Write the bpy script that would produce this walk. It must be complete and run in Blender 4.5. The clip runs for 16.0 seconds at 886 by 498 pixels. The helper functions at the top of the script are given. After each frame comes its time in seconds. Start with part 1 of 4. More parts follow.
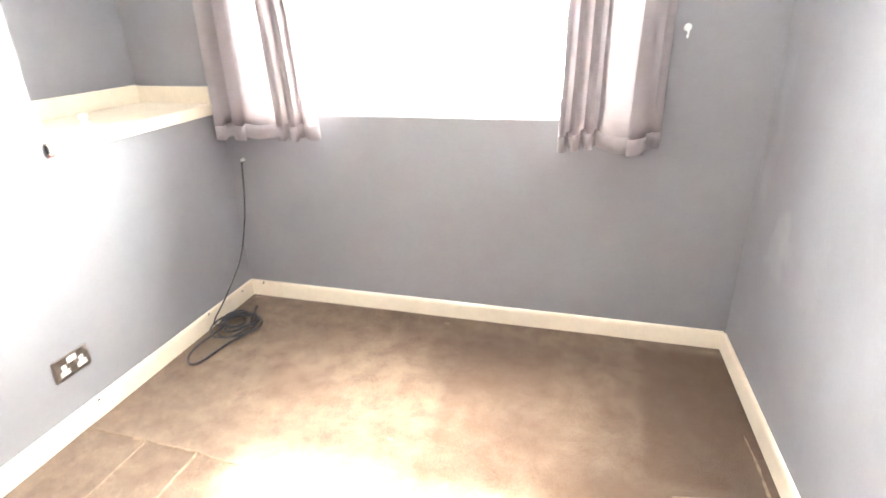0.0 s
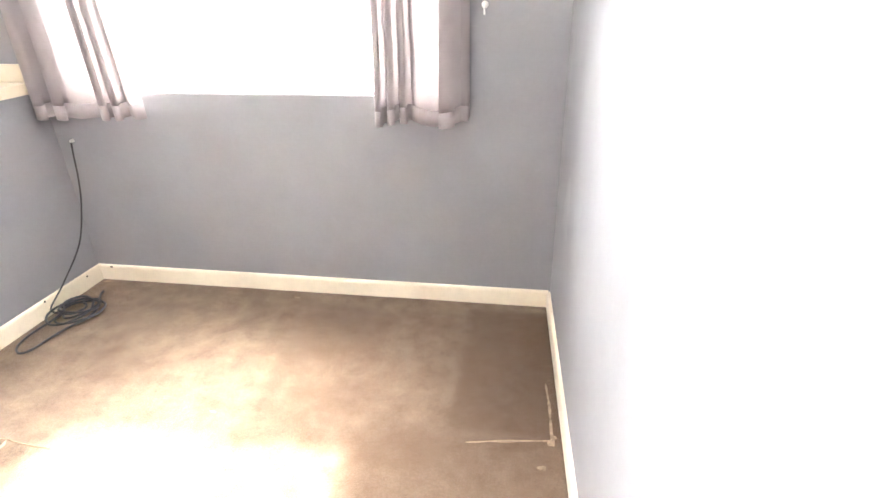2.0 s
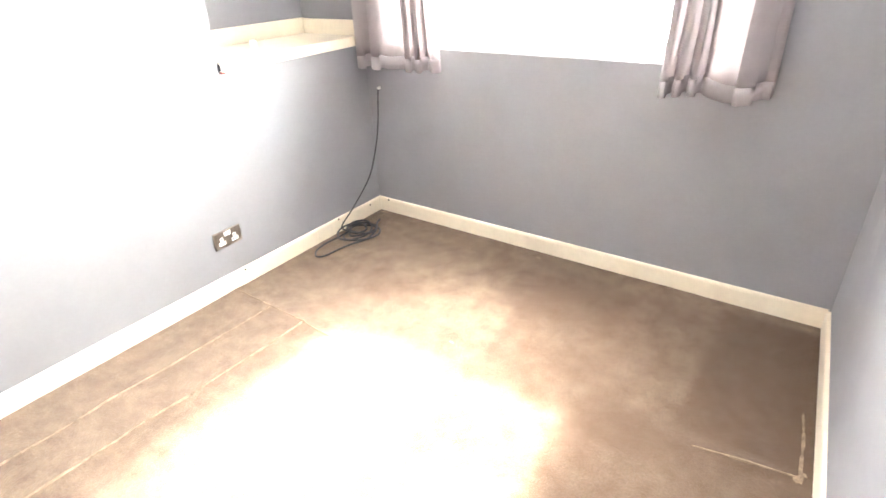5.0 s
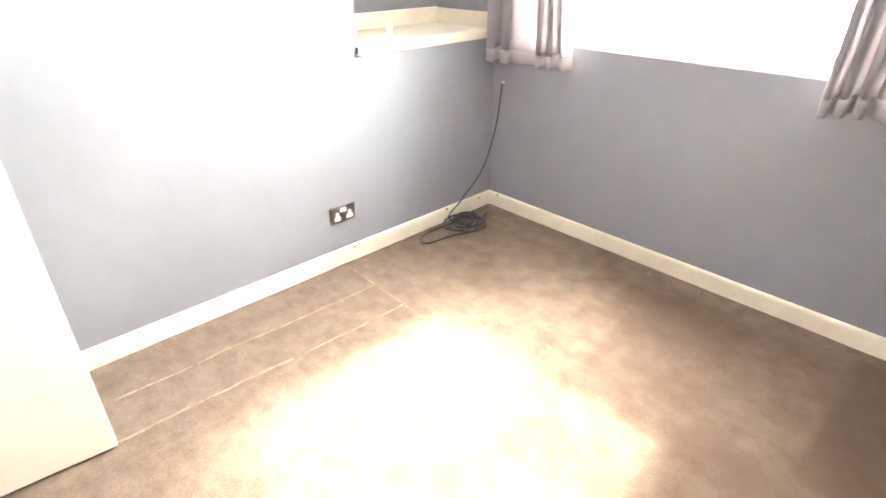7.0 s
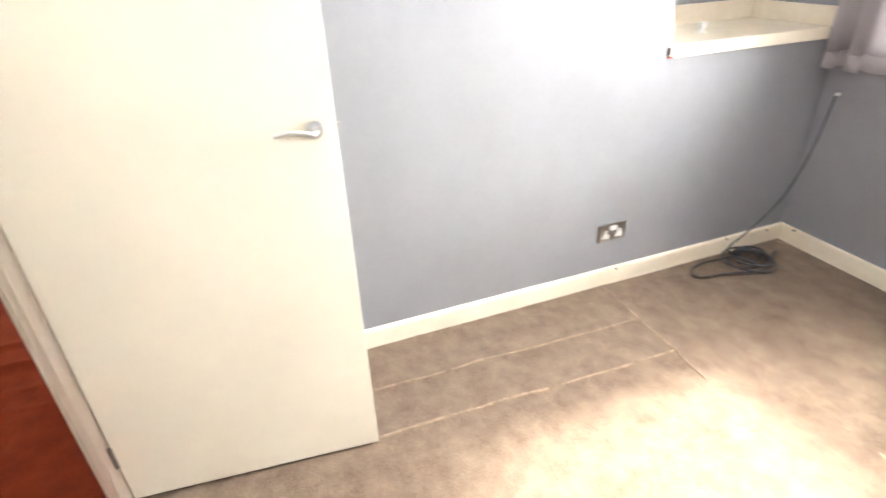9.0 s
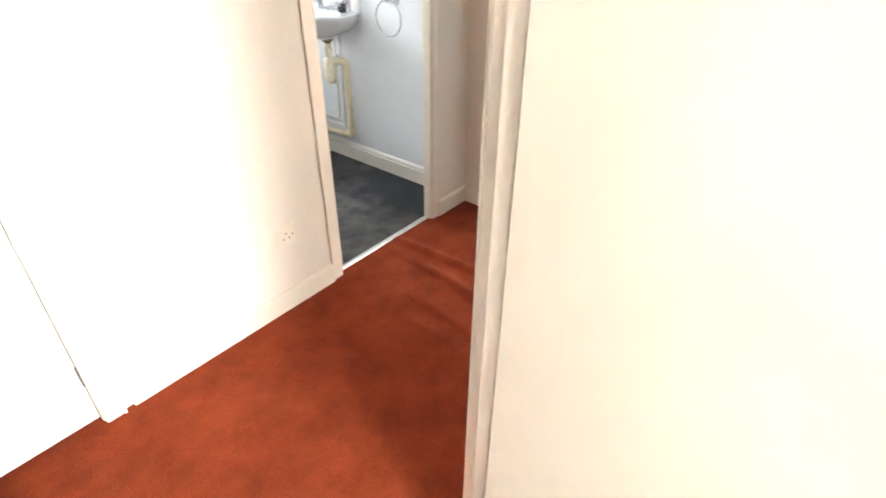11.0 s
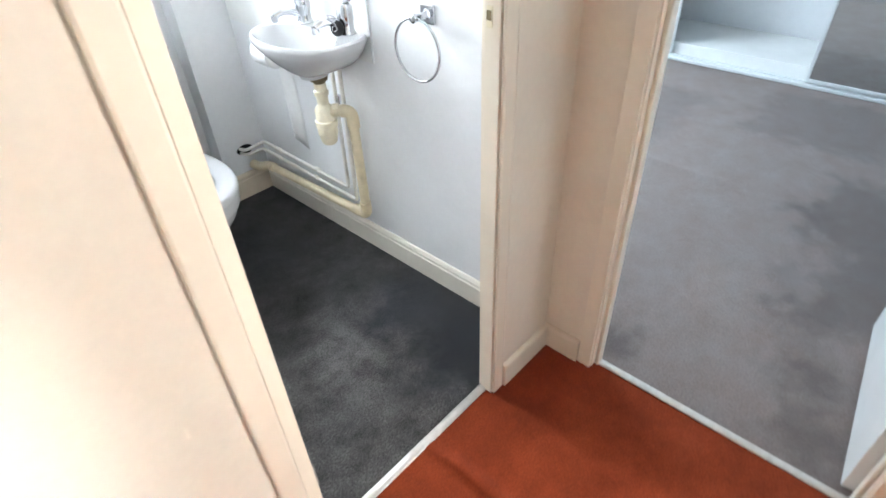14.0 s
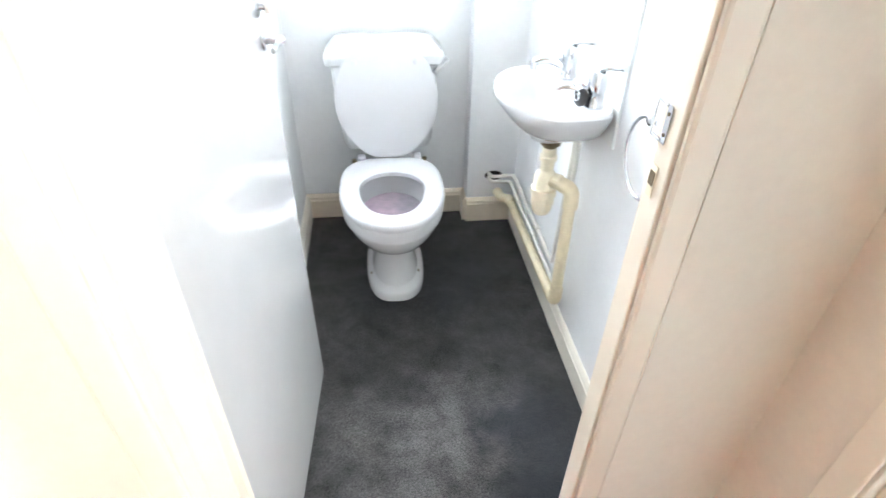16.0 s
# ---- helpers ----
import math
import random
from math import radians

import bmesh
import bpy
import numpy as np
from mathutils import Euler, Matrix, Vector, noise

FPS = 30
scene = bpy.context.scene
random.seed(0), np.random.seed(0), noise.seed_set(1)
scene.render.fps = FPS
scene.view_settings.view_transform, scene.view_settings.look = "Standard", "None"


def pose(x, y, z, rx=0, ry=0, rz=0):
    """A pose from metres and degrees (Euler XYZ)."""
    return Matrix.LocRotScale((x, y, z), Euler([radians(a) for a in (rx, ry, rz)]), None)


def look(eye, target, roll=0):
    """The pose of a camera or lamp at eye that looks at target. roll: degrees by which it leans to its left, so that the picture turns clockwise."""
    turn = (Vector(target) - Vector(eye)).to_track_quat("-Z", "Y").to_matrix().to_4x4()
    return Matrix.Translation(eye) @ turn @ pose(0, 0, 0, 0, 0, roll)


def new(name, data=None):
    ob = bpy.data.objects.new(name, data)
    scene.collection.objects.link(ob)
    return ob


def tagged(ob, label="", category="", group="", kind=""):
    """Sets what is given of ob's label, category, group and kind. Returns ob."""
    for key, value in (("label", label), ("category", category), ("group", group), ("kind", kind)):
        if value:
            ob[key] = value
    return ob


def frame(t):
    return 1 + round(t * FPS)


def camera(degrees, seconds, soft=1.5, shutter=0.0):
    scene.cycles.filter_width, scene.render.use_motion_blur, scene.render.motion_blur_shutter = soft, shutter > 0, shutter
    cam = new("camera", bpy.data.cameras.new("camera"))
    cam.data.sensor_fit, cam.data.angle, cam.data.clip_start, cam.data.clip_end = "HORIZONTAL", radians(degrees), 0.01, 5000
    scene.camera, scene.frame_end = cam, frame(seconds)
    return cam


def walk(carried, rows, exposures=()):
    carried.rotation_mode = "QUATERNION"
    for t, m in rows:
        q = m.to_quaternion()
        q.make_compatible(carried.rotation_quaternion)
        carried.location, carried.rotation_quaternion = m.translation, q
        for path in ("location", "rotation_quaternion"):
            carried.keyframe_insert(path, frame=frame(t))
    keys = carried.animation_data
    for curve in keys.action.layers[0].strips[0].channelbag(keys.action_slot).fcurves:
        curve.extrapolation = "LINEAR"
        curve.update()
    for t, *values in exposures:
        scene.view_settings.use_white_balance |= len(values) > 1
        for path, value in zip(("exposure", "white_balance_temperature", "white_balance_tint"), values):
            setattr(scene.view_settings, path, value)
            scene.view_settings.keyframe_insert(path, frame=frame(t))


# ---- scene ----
cam = camera(78.6, 16.0, shutter=0.4)
PATH = [
    (0, (1.807, 0.639, 1.446), (1.304, 2.404, 0.653), -1.5),
    (0.5, (2.009, 0.655, 1.453), (1.326, 2.325, 0.589), -0.1),
    (1, (2.115, 0.616, 1.428), (1.728, 2.372, 0.552), -2.3),
    (1.5, (2.235, 0.654, 1.456), (1.962, 2.431, 0.58), -2.8),
    (2, (2.297, 0.653, 1.456), (2.02, 2.428, 0.578), -1.0),
    (2.5, (2.302, 0.628, 1.464), (1.933, 2.397, 0.609), -0.8),
    (3, (2.275, 0.617, 1.481), (1.721, 2.345, 0.641), -1.3),
    (3.5, (2.257, 0.621, 1.49), (1.559, 2.288, 0.633), -1.0),
    (4, (2.255, 0.619, 1.47), (1.42, 2.196, 0.566), -1.9),
    (6.5, (2.177, 0.555, 1.45), (0.966, 1.82, 0.484), -0.6),
    (7, (2.161, 0.553, 1.452), (0.886, 1.753, 0.487), -0.3),
    (7.5, (2.131, 0.544, 1.444), (0.755, 1.631, 0.482), -0.6),
    (8, (2.03, 0.519, 1.449), (0.577, 1.492, 0.478), -0.7),
    (8.5, (1.897, 0.481, 1.456), (0.364, 1.308, 0.473), -0.4),
    (9, (1.768, 0.423, 1.461), (0.133, 1.02, 0.475), -2.4),
    (9.5, (1.624, 0.378, 1.438), (-0.114, 0.564, 0.467), -2.2),
    (10, (1.431, 0.366, 1.468), (-0.264, -0.011, 0.474), 0.3),
    (12.5, (0.52, -0.281, 1.441), (-0.497, -1.54, 0.266), -3.5),
    (13, (0.367, -0.494, 1.407), (-0.917, -1.446, 0.204), -4.0),
    (13.5, (0.171, -0.603, 1.396), (-1.111, -1.529, 0.172), -2.9),
    (14, (-0.037, -0.7, 1.404), (-1.165, -1.798, 0.171), -2.7),
    (14.5, (-0.221, -0.77, 1.4), (-1.34, -1.867, 0.157), 1.7),
    (15, (-0.367, -0.869, 1.41), (-1.294, -2.152, 0.188), 1.2),
    (15.5, (-0.478, -0.9, 1.409), (-1.051, -2.389, 0.203), 2.0),
    (16, (-0.569, -0.849, 1.421), (-0.775, -2.443, 0.231), 1.2),
]
EXPOSURE = [(0, 3.1, 6550, 8), (1.5, 3.2, 6550, 8), (4.0, 3.2, 6550, 8), (7.0, 2.85, 6550, 7), (8.5, 2.5, 6550, 7), (9.0, 2.4, 6500, 8), (10.0, 2.68, 6600, 9), (12.5, 2.65, 6350, 10), (13.5, 2.8, 6250, 9), (14.5, 3.02, 6250, 9), (15.0, 3.15, 6250, 9), (16.0, 3.42, 6250, 9)]
walk(cam, [(t, look(eye, target, roll)) for t, eye, target, roll in PATH], EXPOSURE)

# ---- world and light ----
world = bpy.data.worlds.new("sky")
scene.world = world
world.use_nodes = True
wn = world.node_tree
sky = wn.nodes.new("ShaderNodeTexSky")
sky.sky_type, sky.sun_disc, sky.sun_elevation, sky.sun_rotation = "NISHITA", False, radians(43), radians(-5)
wn.links.new(sky.outputs[0], wn.nodes["Background"].inputs[0])
wn.nodes["Background"].inputs[1].default_value = 0.10


def window_light(name, watts, colour, sx, sz, m, spread=180):
    """Daylight standing in a window's opening."""
    d = bpy.data.lights.new(name, "AREA")
    d.shape, d.size, d.size_y, d.energy, d.color, d.spread = "RECTANGLE", sx, sz, watts, colour, radians(spread)
    ob = new(name, d)
    ob.matrix_world = m
    return ob


window_light("window_daylight", 43, (1.0, 0.98, 0.97), 1.64, 1.22, pose(1.07, 3.262, 1.64, -90, 0, 0), 140)
window_light("wc_daylight", 4.2, (0.92, 0.97, 1.0), 0.62, 0.9, pose(-0.60, -3.225, 1.58, 90, 0, 0), 140)
window_light("back_bedroom_daylight", 16, (0.76, 0.89, 1.0), 1.5, 1.0, pose(-2.7, -3.38, 1.55, 90, 0, 0))
window_light("front_room_daylight", 29, (1.0, 0.95, 0.88), 1.3, 1.0, pose(-2.6, 2.44, 1.5, -90, 0, 0))
sun_data = bpy.data.lights.new("sun", "SUN")
sun_data.energy, sun_data.angle, sun_data.color = 5.0, radians(6), (1.0, 0.96, 0.90)
sun = new("sun", sun_data)
sun.matrix_world = look((-0.9, 10, 9.3), (0, 0, 0))



# ---- materials ----
def mat(name, base, rough=0.6, metal=0.0, spec=0.5, coat=0.0, var=0.06, scale=6.0, fine=0.0, fscale=200.0, bump=0.0, bscale=120.0, bdist=0.002, sheen=0.0, tint=None):
    """A surface with broad variation of value, fine grain and relief, at world size."""
    m = bpy.data.materials.new(name)
    m.use_nodes = True
    nt = m.node_tree
    b = nt.nodes["Principled BSDF"]
    b.inputs["Roughness"].default_value, b.inputs["Metallic"].default_value = rough, metal
    b.inputs["Specular IOR Level"].default_value, b.inputs["Coat Weight"].default_value = spec, coat
    b.inputs["Sheen Weight"].default_value = sheen
    geo = nt.nodes.new("ShaderNodeNewGeometry")

    def noise_at(s, detail=9.0, rough_=0.68):
        n = nt.nodes.new("ShaderNodeTexNoise")
        n.inputs["Scale"].default_value, n.inputs["Detail"].default_value, n.inputs["Roughness"].default_value = s, detail, rough_
        nt.links.new(geo.outputs["Position"], n.inputs["Vector"])
        return n

    ramp = nt.nodes.new("ShaderNodeValToRGB")
    dark = [max(0, c * (1 - 2.2 * var)) for c in base]
    light = [min(1, c * (1 + 2.2 * var)) for c in (tint or base)]
    ramp.color_ramp.elements[0].position, ramp.color_ramp.elements[1].position = 0.32, 0.68
    ramp.color_ramp.elements[0].color, ramp.color_ramp.elements[1].color = (*dark, 1), (*light, 1)
    nt.links.new(noise_at(scale).outputs[0], ramp.inputs[0])
    out = ramp.outputs[0]
    if fine:
        fn = noise_at(fscale, 3.0)
        rng = nt.nodes.new("ShaderNodeMapRange")
        rng.inputs[1].default_value, rng.inputs[2].default_value = 0.3, 0.7
        rng.inputs[3].default_value, rng.inputs[4].default_value = 1 - fine, 1 + fine
        nt.links.new(fn.outputs[0], rng.inputs[0])
        mul = nt.nodes.new("ShaderNodeVectorMath")
        mul.operation = "SCALE"
        nt.links.new(out, mul.inputs[0])
        nt.links.new(rng.outputs[0], mul.inputs["Scale"])
        out = mul.outputs[0]
    nt.links.new(out, b.inputs["Base Color"])
    if bump:
        bp = nt.nodes.new("ShaderNodeBump")
        bp.inputs["Strength"].default_value, bp.inputs["Distance"].default_value = bump, bdist
        nt.links.new(noise_at(bscale, 4.0).outputs[0], bp.inputs["Height"])
        nt.links.new(bp.outputs[0], b.inputs["Normal"])
    return m


def region_tone(m, boxes, colour, soft=0.12, wobble=0.10, ragged=5.0, axes=(0, 1)):
    """Darkens or lightens areas of a surface, stains and scuffs included: boxes of x0, x1, y0, y1, amount, with ragged
    edges.
    """
    nt = m.node_tree
    b = nt.nodes["Principled BSDF"]
    src = b.inputs["Base Color"].links[0].from_socket
    geo = nt.nodes.new("ShaderNodeNewGeometry")
    nz = nt.nodes.new("ShaderNodeTexNoise")
    nz.inputs["Scale"].default_value, nz.inputs["Detail"].default_value = ragged, 7.0
    nt.links.new(geo.outputs["Position"], nz.inputs["Vector"])
    off = nt.nodes.new("ShaderNodeVectorMath")
    off.operation = "MULTIPLY_ADD"
    nt.links.new(nz.outputs[1], off.inputs[0])
    off.inputs[1].default_value = (wobble * 2,) * 3
    nt.links.new(geo.outputs["Position"], off.inputs[2])
    sep = nt.nodes.new("ShaderNodeSeparateXYZ")
    nt.links.new(off.outputs[0], sep.inputs[0])

    def edge(sock, lo, hi):
        r = nt.nodes.new("ShaderNodeMapRange")
        r.interpolation_type = "SMOOTHSTEP"
        r.inputs[1].default_value, r.inputs[2].default_value = lo, hi
        nt.links.new(sock, r.inputs[0])
        return r.outputs[0]

    for x0, x1, y0, y1, amount in boxes:
        x0, x1, y0, y1 = x0 + wobble, x1 + wobble, y0 + wobble, y1 + wobble
        val = None
        for sock, lo, hi in ((sep.outputs[axes[0]], x0 - soft, x0 + soft), (sep.outputs[axes[0]], x1 + soft, x1 - soft), (sep.outputs[axes[1]], y0 - soft, y0 + soft), (sep.outputs[axes[1]], y1 + soft, y1 - soft)):
            e = edge(sock, lo, hi)
            if val is None:
                val = e
            else:
                mm = nt.nodes.new("ShaderNodeMath")
                mm.operation = "MULTIPLY"
                nt.links.new(val, mm.inputs[0])
                nt.links.new(e, mm.inputs[1])
                val = mm.outputs[0]
        am = nt.nodes.new("ShaderNodeMath")
        am.operation = "MULTIPLY"
        nt.links.new(val, am.inputs[0])
        am.inputs[1].default_value = amount
        mix = nt.nodes.new("ShaderNodeMix")
        mix.data_type = "RGBA"
        nt.links.new(am.outputs[0], mix.inputs[0])
        nt.links.new(src, mix.inputs[6])
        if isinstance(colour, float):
            # A number scales the colour beneath, lighter above 1, darker below.
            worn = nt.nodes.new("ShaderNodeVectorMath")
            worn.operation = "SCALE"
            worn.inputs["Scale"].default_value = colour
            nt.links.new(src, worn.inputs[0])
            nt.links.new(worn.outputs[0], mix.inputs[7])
        else:
            mix.inputs[7].default_value = (*colour, 1)
        src = mix.outputs[2]
    nt.links.new(src, b.inputs["Base Color"])


GREY = mat("grey_blue_wall_paint", (0.257, 0.256, 0.273), 0.55, var=0.03, scale=2.2, fine=0.02, fscale=60, bump=0.15, bscale=160, bdist=0.001)
GREY_SCUFFED = mat("scuffed_grey_blue_wall_paint", (0.257, 0.256, 0.273), 0.55, var=0.03, scale=2.2, fine=0.02, fscale=60, bump=0.15, bscale=160, bdist=0.001)
region_tone(GREY_SCUFFED, [(2.60, 2.74, 0.55, 0.78, 0.24), (2.52, 2.66, 0.62, 0.74, 0.2), (2.88, 2.95, 0.72, 1.30, 0.12), (2.30, 2.45, 0.60, 0.80, 0.12)], (0.42, 0.42, 0.43), soft=0.035, wobble=0.10, ragged=9.0, axes=(1, 2))
CREAM_WALL = mat("cream_hall_wall_paint", (0.83, 0.77, 0.67), 0.6, var=0.02, scale=2.0, fine=0.02, fscale=50, bump=0.18, bscale=140, bdist=0.001)
BLUE_WALL = mat("slate_blue_wall_paint", (0.17, 0.215, 0.25), 0.55, var=0.03, scale=2.2, fine=0.02, fscale=60, bump=0.15, bscale=160, bdist=0.001)
WHITE_WALL = mat("white_wall_paint", (0.80, 0.81, 0.82), 0.55, var=0.02, scale=2.5, fine=0.015, fscale=60, bump=0.12, bscale=140, bdist=0.001)
CEIL = mat("white_ceiling_paint", (0.82, 0.82, 0.80), 0.8, var=0.02, bump=0.2, bscale=90)
GLOSS = mat("aged_cream_gloss_paint", (0.79, 0.70, 0.565), 0.32, var=0.04, scale=4, fine=0.02, fscale=40, bump=0.12, bscale=45, bdist=0.0015, coat=0.2)
GLOSS_HALL = mat("aged_ivory_gloss_paint", (0.86, 0.79, 0.67), 0.3, var=0.02, scale=5, bump=0.14, bscale=38, bdist=0.0015, coat=0.25)
WC_DOOR = mat("white_door_gloss", (0.60, 0.605, 0.605), 0.10, var=0.015, scale=3, bump=0.05, bscale=30, bdist=0.001, coat=0.6)
GLOSS_WHITE = mat("white_gloss_paint", (0.80, 0.80, 0.78), 0.25, var=0.02, scale=5, bump=0.08, bscale=40, bdist=0.001, coat=0.3)
TOILET_SK = mat("off_white_gloss_paint", (0.80, 0.76, 0.67), 0.3, var=0.02, scale=5, bump=0.1, bscale=40, bdist=0.001, coat=0.2)
DOOR_PAINT = mat("ivory_door_paint", (0.81, 0.745, 0.62), 0.35, var=0.02, scale=2, bump=0.08, bscale=50, bdist=0.001, coat=0.15)
BROWN = mat("worn_brown_carpet", (0.150, 0.100, 0.066), 0.95, var=0.055, scale=11.0, fine=0.26, fscale=150, bump=0.8, bscale=260, bdist=0.006, spec=0.15, sheen=0.12, tint=(0.20, 0.143, 0.102))
# Softly darker below the window and towards the left wall.
region_tone(BROWN, [(0.30, 1.60, 2.35, 2.85, 0.4), (0.15, 0.80, 1.90, 2.40, 0.4)], 0.72, soft=0.22, wobble=0.32, ragged=7.0)
# Darker brown along the right wall, plus smaller patches near the window.
region_tone(BROWN, [(1.75, 2.7, 0.3, 2.12, 0.5), (2.06, 2.6, 2.12, 2.93, 0.7), (1.30, 2.05, 1.95, 2.88, 0.36), (1.17, 1.72, 2.45, 2.80, 0.36), (0.95, 1.30, 2.60, 2.90, 0.25), (1.55, 1.80, 2.15, 2.35, 0.3), (0.50, 0.80, 2.20, 2.42, 0.30), (0.30, 0.55, 2.30, 2.50, 0.20)], (0.082, 0.047, 0.028), soft=0.035, wobble=0.06)
FRAY = mat("frayed_carpet_backing", (0.28, 0.205, 0.145), 0.95, var=0.2, scale=25, fine=0.25, fscale=220, bump=0.8, bscale=240, bdist=0.004)
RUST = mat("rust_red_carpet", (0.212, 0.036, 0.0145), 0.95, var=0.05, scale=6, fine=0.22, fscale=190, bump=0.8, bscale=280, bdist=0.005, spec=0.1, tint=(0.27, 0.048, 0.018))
# Brighter copy of the rust carpet with warm sunlight put into its colour.
SUNLIT_RUST = mat("sunlit_rust_carpet", (0.35, 0.082, 0.017), 0.95, var=0.06, scale=5, fine=0.16, fscale=190, bump=0.7, bscale=280, bdist=0.004, spec=0.1, tint=(0.40, 0.105, 0.024))
CHARCOAL = mat("charcoal_carpet", (0.029, 0.0275, 0.0275), 0.95, var=0.09, scale=9, fine=0.7, fscale=180, bump=1.0, bscale=240, bdist=0.010, spec=0.12, sheen=0.1, tint=(0.064, 0.061, 0.061))
# Darker, bluer areas beside the right jamb and round the pan.
region_tone(CHARCOAL, [(-1.16, -0.86, -1.95, -1.42, 0.6), (-1.10, -0.80, -1.62, -1.40, 0.5), (-1.0, -0.45, -2.75, -2.35, 0.4)], (0.016, 0.0185, 0.027), soft=0.09, wobble=0.15, ragged=9.0)
# Lighter area just inside the doorway, about twice the carpet's tone.
region_tone(CHARCOAL, [(-0.80, -0.36, -1.98, -1.36, 0.9), (-1.00, -0.62, -2.02, -1.70, 0.6)], 2.1, soft=0.10, wobble=0.16, ragged=8.0)
TAUPE = mat("grey_taupe_carpet", (0.228, 0.173, 0.153), 0.95, var=0.035, scale=7, fine=0.18, fscale=140, bump=0.7, bscale=230, bdist=0.005, spec=0.15, sheen=0.1, tint=(0.218, 0.188, 0.178))
region_tone(TAUPE, [(-2.95, -2.35, -0.86, -0.52, 0.50), (-2.35, -1.85, -0.74, -0.40, 0.46), (-1.95, -1.72, -0.80, -0.62, 0.50), (-1.68, -1.50, -0.74, -0.52, 0.62), (-1.46, -1.24, -0.66, -0.46, 0.55), (-2.62, -2.50, -0.95, -0.80, 0.55), (-2.1, -1.98, -0.88, -0.80, 0.55), (-3.55, -2.75, -2.05, -1.70, 0.31), (-3.9, -3.2, -1.4, -0.7, 0.31), (-1.40, -1.22, -1.24, -1.10, 0.69), (-1.62, -1.22, -2.3, -1.30, 0.24)], (0.072, 0.058, 0.056), soft=0.09, wobble=0.17, ragged=11.0)
region_tone(TAUPE, [(-2.25, -1.55, -0.78, -0.70, 0.35), (-1.95, -1.60, -1.12, -0.98, 0.3)], 1.25, soft=0.04, wobble=0.08)
CERAMIC = mat("white_ceramic", (0.64, 0.645, 0.655), 0.08, var=0.01, coat=0.5)
SEAT_PLASTIC = mat("white_seat_plastic", (0.68, 0.68, 0.70), 0.22, var=0.01, coat=0.2)
CHROME = mat("chrome", (0.58, 0.59, 0.61), 0.10, 1.0, var=0.02)
BRUSHED = mat("brushed_steel", (0.30, 0.265, 0.235), 0.42, 1.0, var=0.06, scale=30)
SATIN = mat("satin_aluminium", (0.72, 0.71, 0.69), 0.3, 1.0, var=0.03)
BRASS_DARK = mat("tarnished_brass", (0.22, 0.17, 0.10), 0.45, 0.8, var=0.1, scale=40)
PIPE = mat("yellowed_plastic_pipe", (0.76, 0.66, 0.46), 0.35, var=0.06, scale=14)
TRAP = mat("ivory_plastic_trap", (0.80, 0.73, 0.56), 0.35, var=0.05, scale=18)
WHITE_PIPE = mat("painted_copper_pipe", (0.74, 0.72, 0.67), 0.35, var=0.06, scale=20)
BLACK_RUBBER = mat("black_rubber", (0.018, 0.018, 0.02), 0.5, var=0.1, scale=30)
CABLE = mat("dark_grey_cable", (0.030, 0.030, 0.036), 0.45, var=0.1, scale=40)
DARK = mat("dark_hole", (0.012, 0.010, 0.009), 0.9, var=0.1)
WHITE_PLASTIC = mat("white_plastic", (0.80, 0.80, 0.78), 0.3, var=0.015)
RED_PLASTIC = mat("dull_red_plastic", (0.42, 0.09, 0.07), 0.5, var=0.05)
UPVC = mat("white_window_plastic", (0.82, 0.82, 0.82), 0.25, var=0.01)
TRACK = mat("white_metal_track", (0.72, 0.74, 0.74), 0.35, 0.2, var=0.03)
BEAD = mat("threshold_strip_metal", (0.66, 0.64, 0.60), 0.35, 0.7, var=0.06, scale=25)
PAPER = mat("soft_white_tissue", (0.80, 0.80, 0.79), 0.9, var=0.02, scale=20, bump=0.3, bscale=150, bdist=0.001)
WATER = mat("pink_tinted_water", (0.46, 0.44, 0.47), 0.06, var=0.12, scale=7, tint=(0.55, 0.40, 0.48))


def cloth_material(name, through_):
    m = mat(name, (0.33, 0.298, 0.308), 0.85, var=0.04, scale=12, fine=0.06, fscale=400, bump=0.4, bscale=600, bdist=0.001, sheen=0.2)
    nt = m.node_tree
    b, out = nt.nodes["Principled BSDF"], nt.nodes["Material Output"]
    tr = nt.nodes.new("ShaderNodeBsdfTranslucent")
    tr.inputs[0].default_value = (0.72, 0.67, 0.67, 1)
    mx = nt.nodes.new("ShaderNodeMixShader")
    mx.inputs[0].default_value = through_
    nt.links.new(b.outputs[0], mx.inputs[1])
    nt.links.new(tr.outputs[0], mx.inputs[2])
    nt.links.new(mx.outputs[0], out.inputs[0])
    return m


CLOTH = cloth_material("mauve_grey_curtain_cloth", 0.36)
HEM = cloth_material("mauve_grey_curtain_hem", 0.10)


def glass_material():
    m = bpy.data.materials.new("window_glass")
    m.use_nodes = True
    b = m.node_tree.nodes["Principled BSDF"]
    b.inputs["Transmission Weight"].default_value, b.inputs["Roughness"].default_value = 1.0, 0.0
    b.inputs["IOR"].default_value = 1.45
    return m


GLASS = glass_material()
MIRROR = mat("mirror_silver", (0.80, 0.84, 0.84), 0.02, 1.0, var=0.005)


SKY_GLOW = bpy.data.materials.new("bright_hazy_sky")
SKY_GLOW.use_nodes = True
sg = SKY_GLOW.node_tree.nodes["Principled BSDF"]
sg.inputs["Emission Color"].default_value, sg.inputs["Emission Strength"].default_value = (0.97, 0.98, 1.0, 1), 4.0


# ---- mesh helpers ----
ORIGIN = Vector((0, 0, 0))


def building(x=0.0, y=0.0):
    """Sets where the part of the house built next lies in the plan."""
    ORIGIN.x, ORIGIN.y = x, y


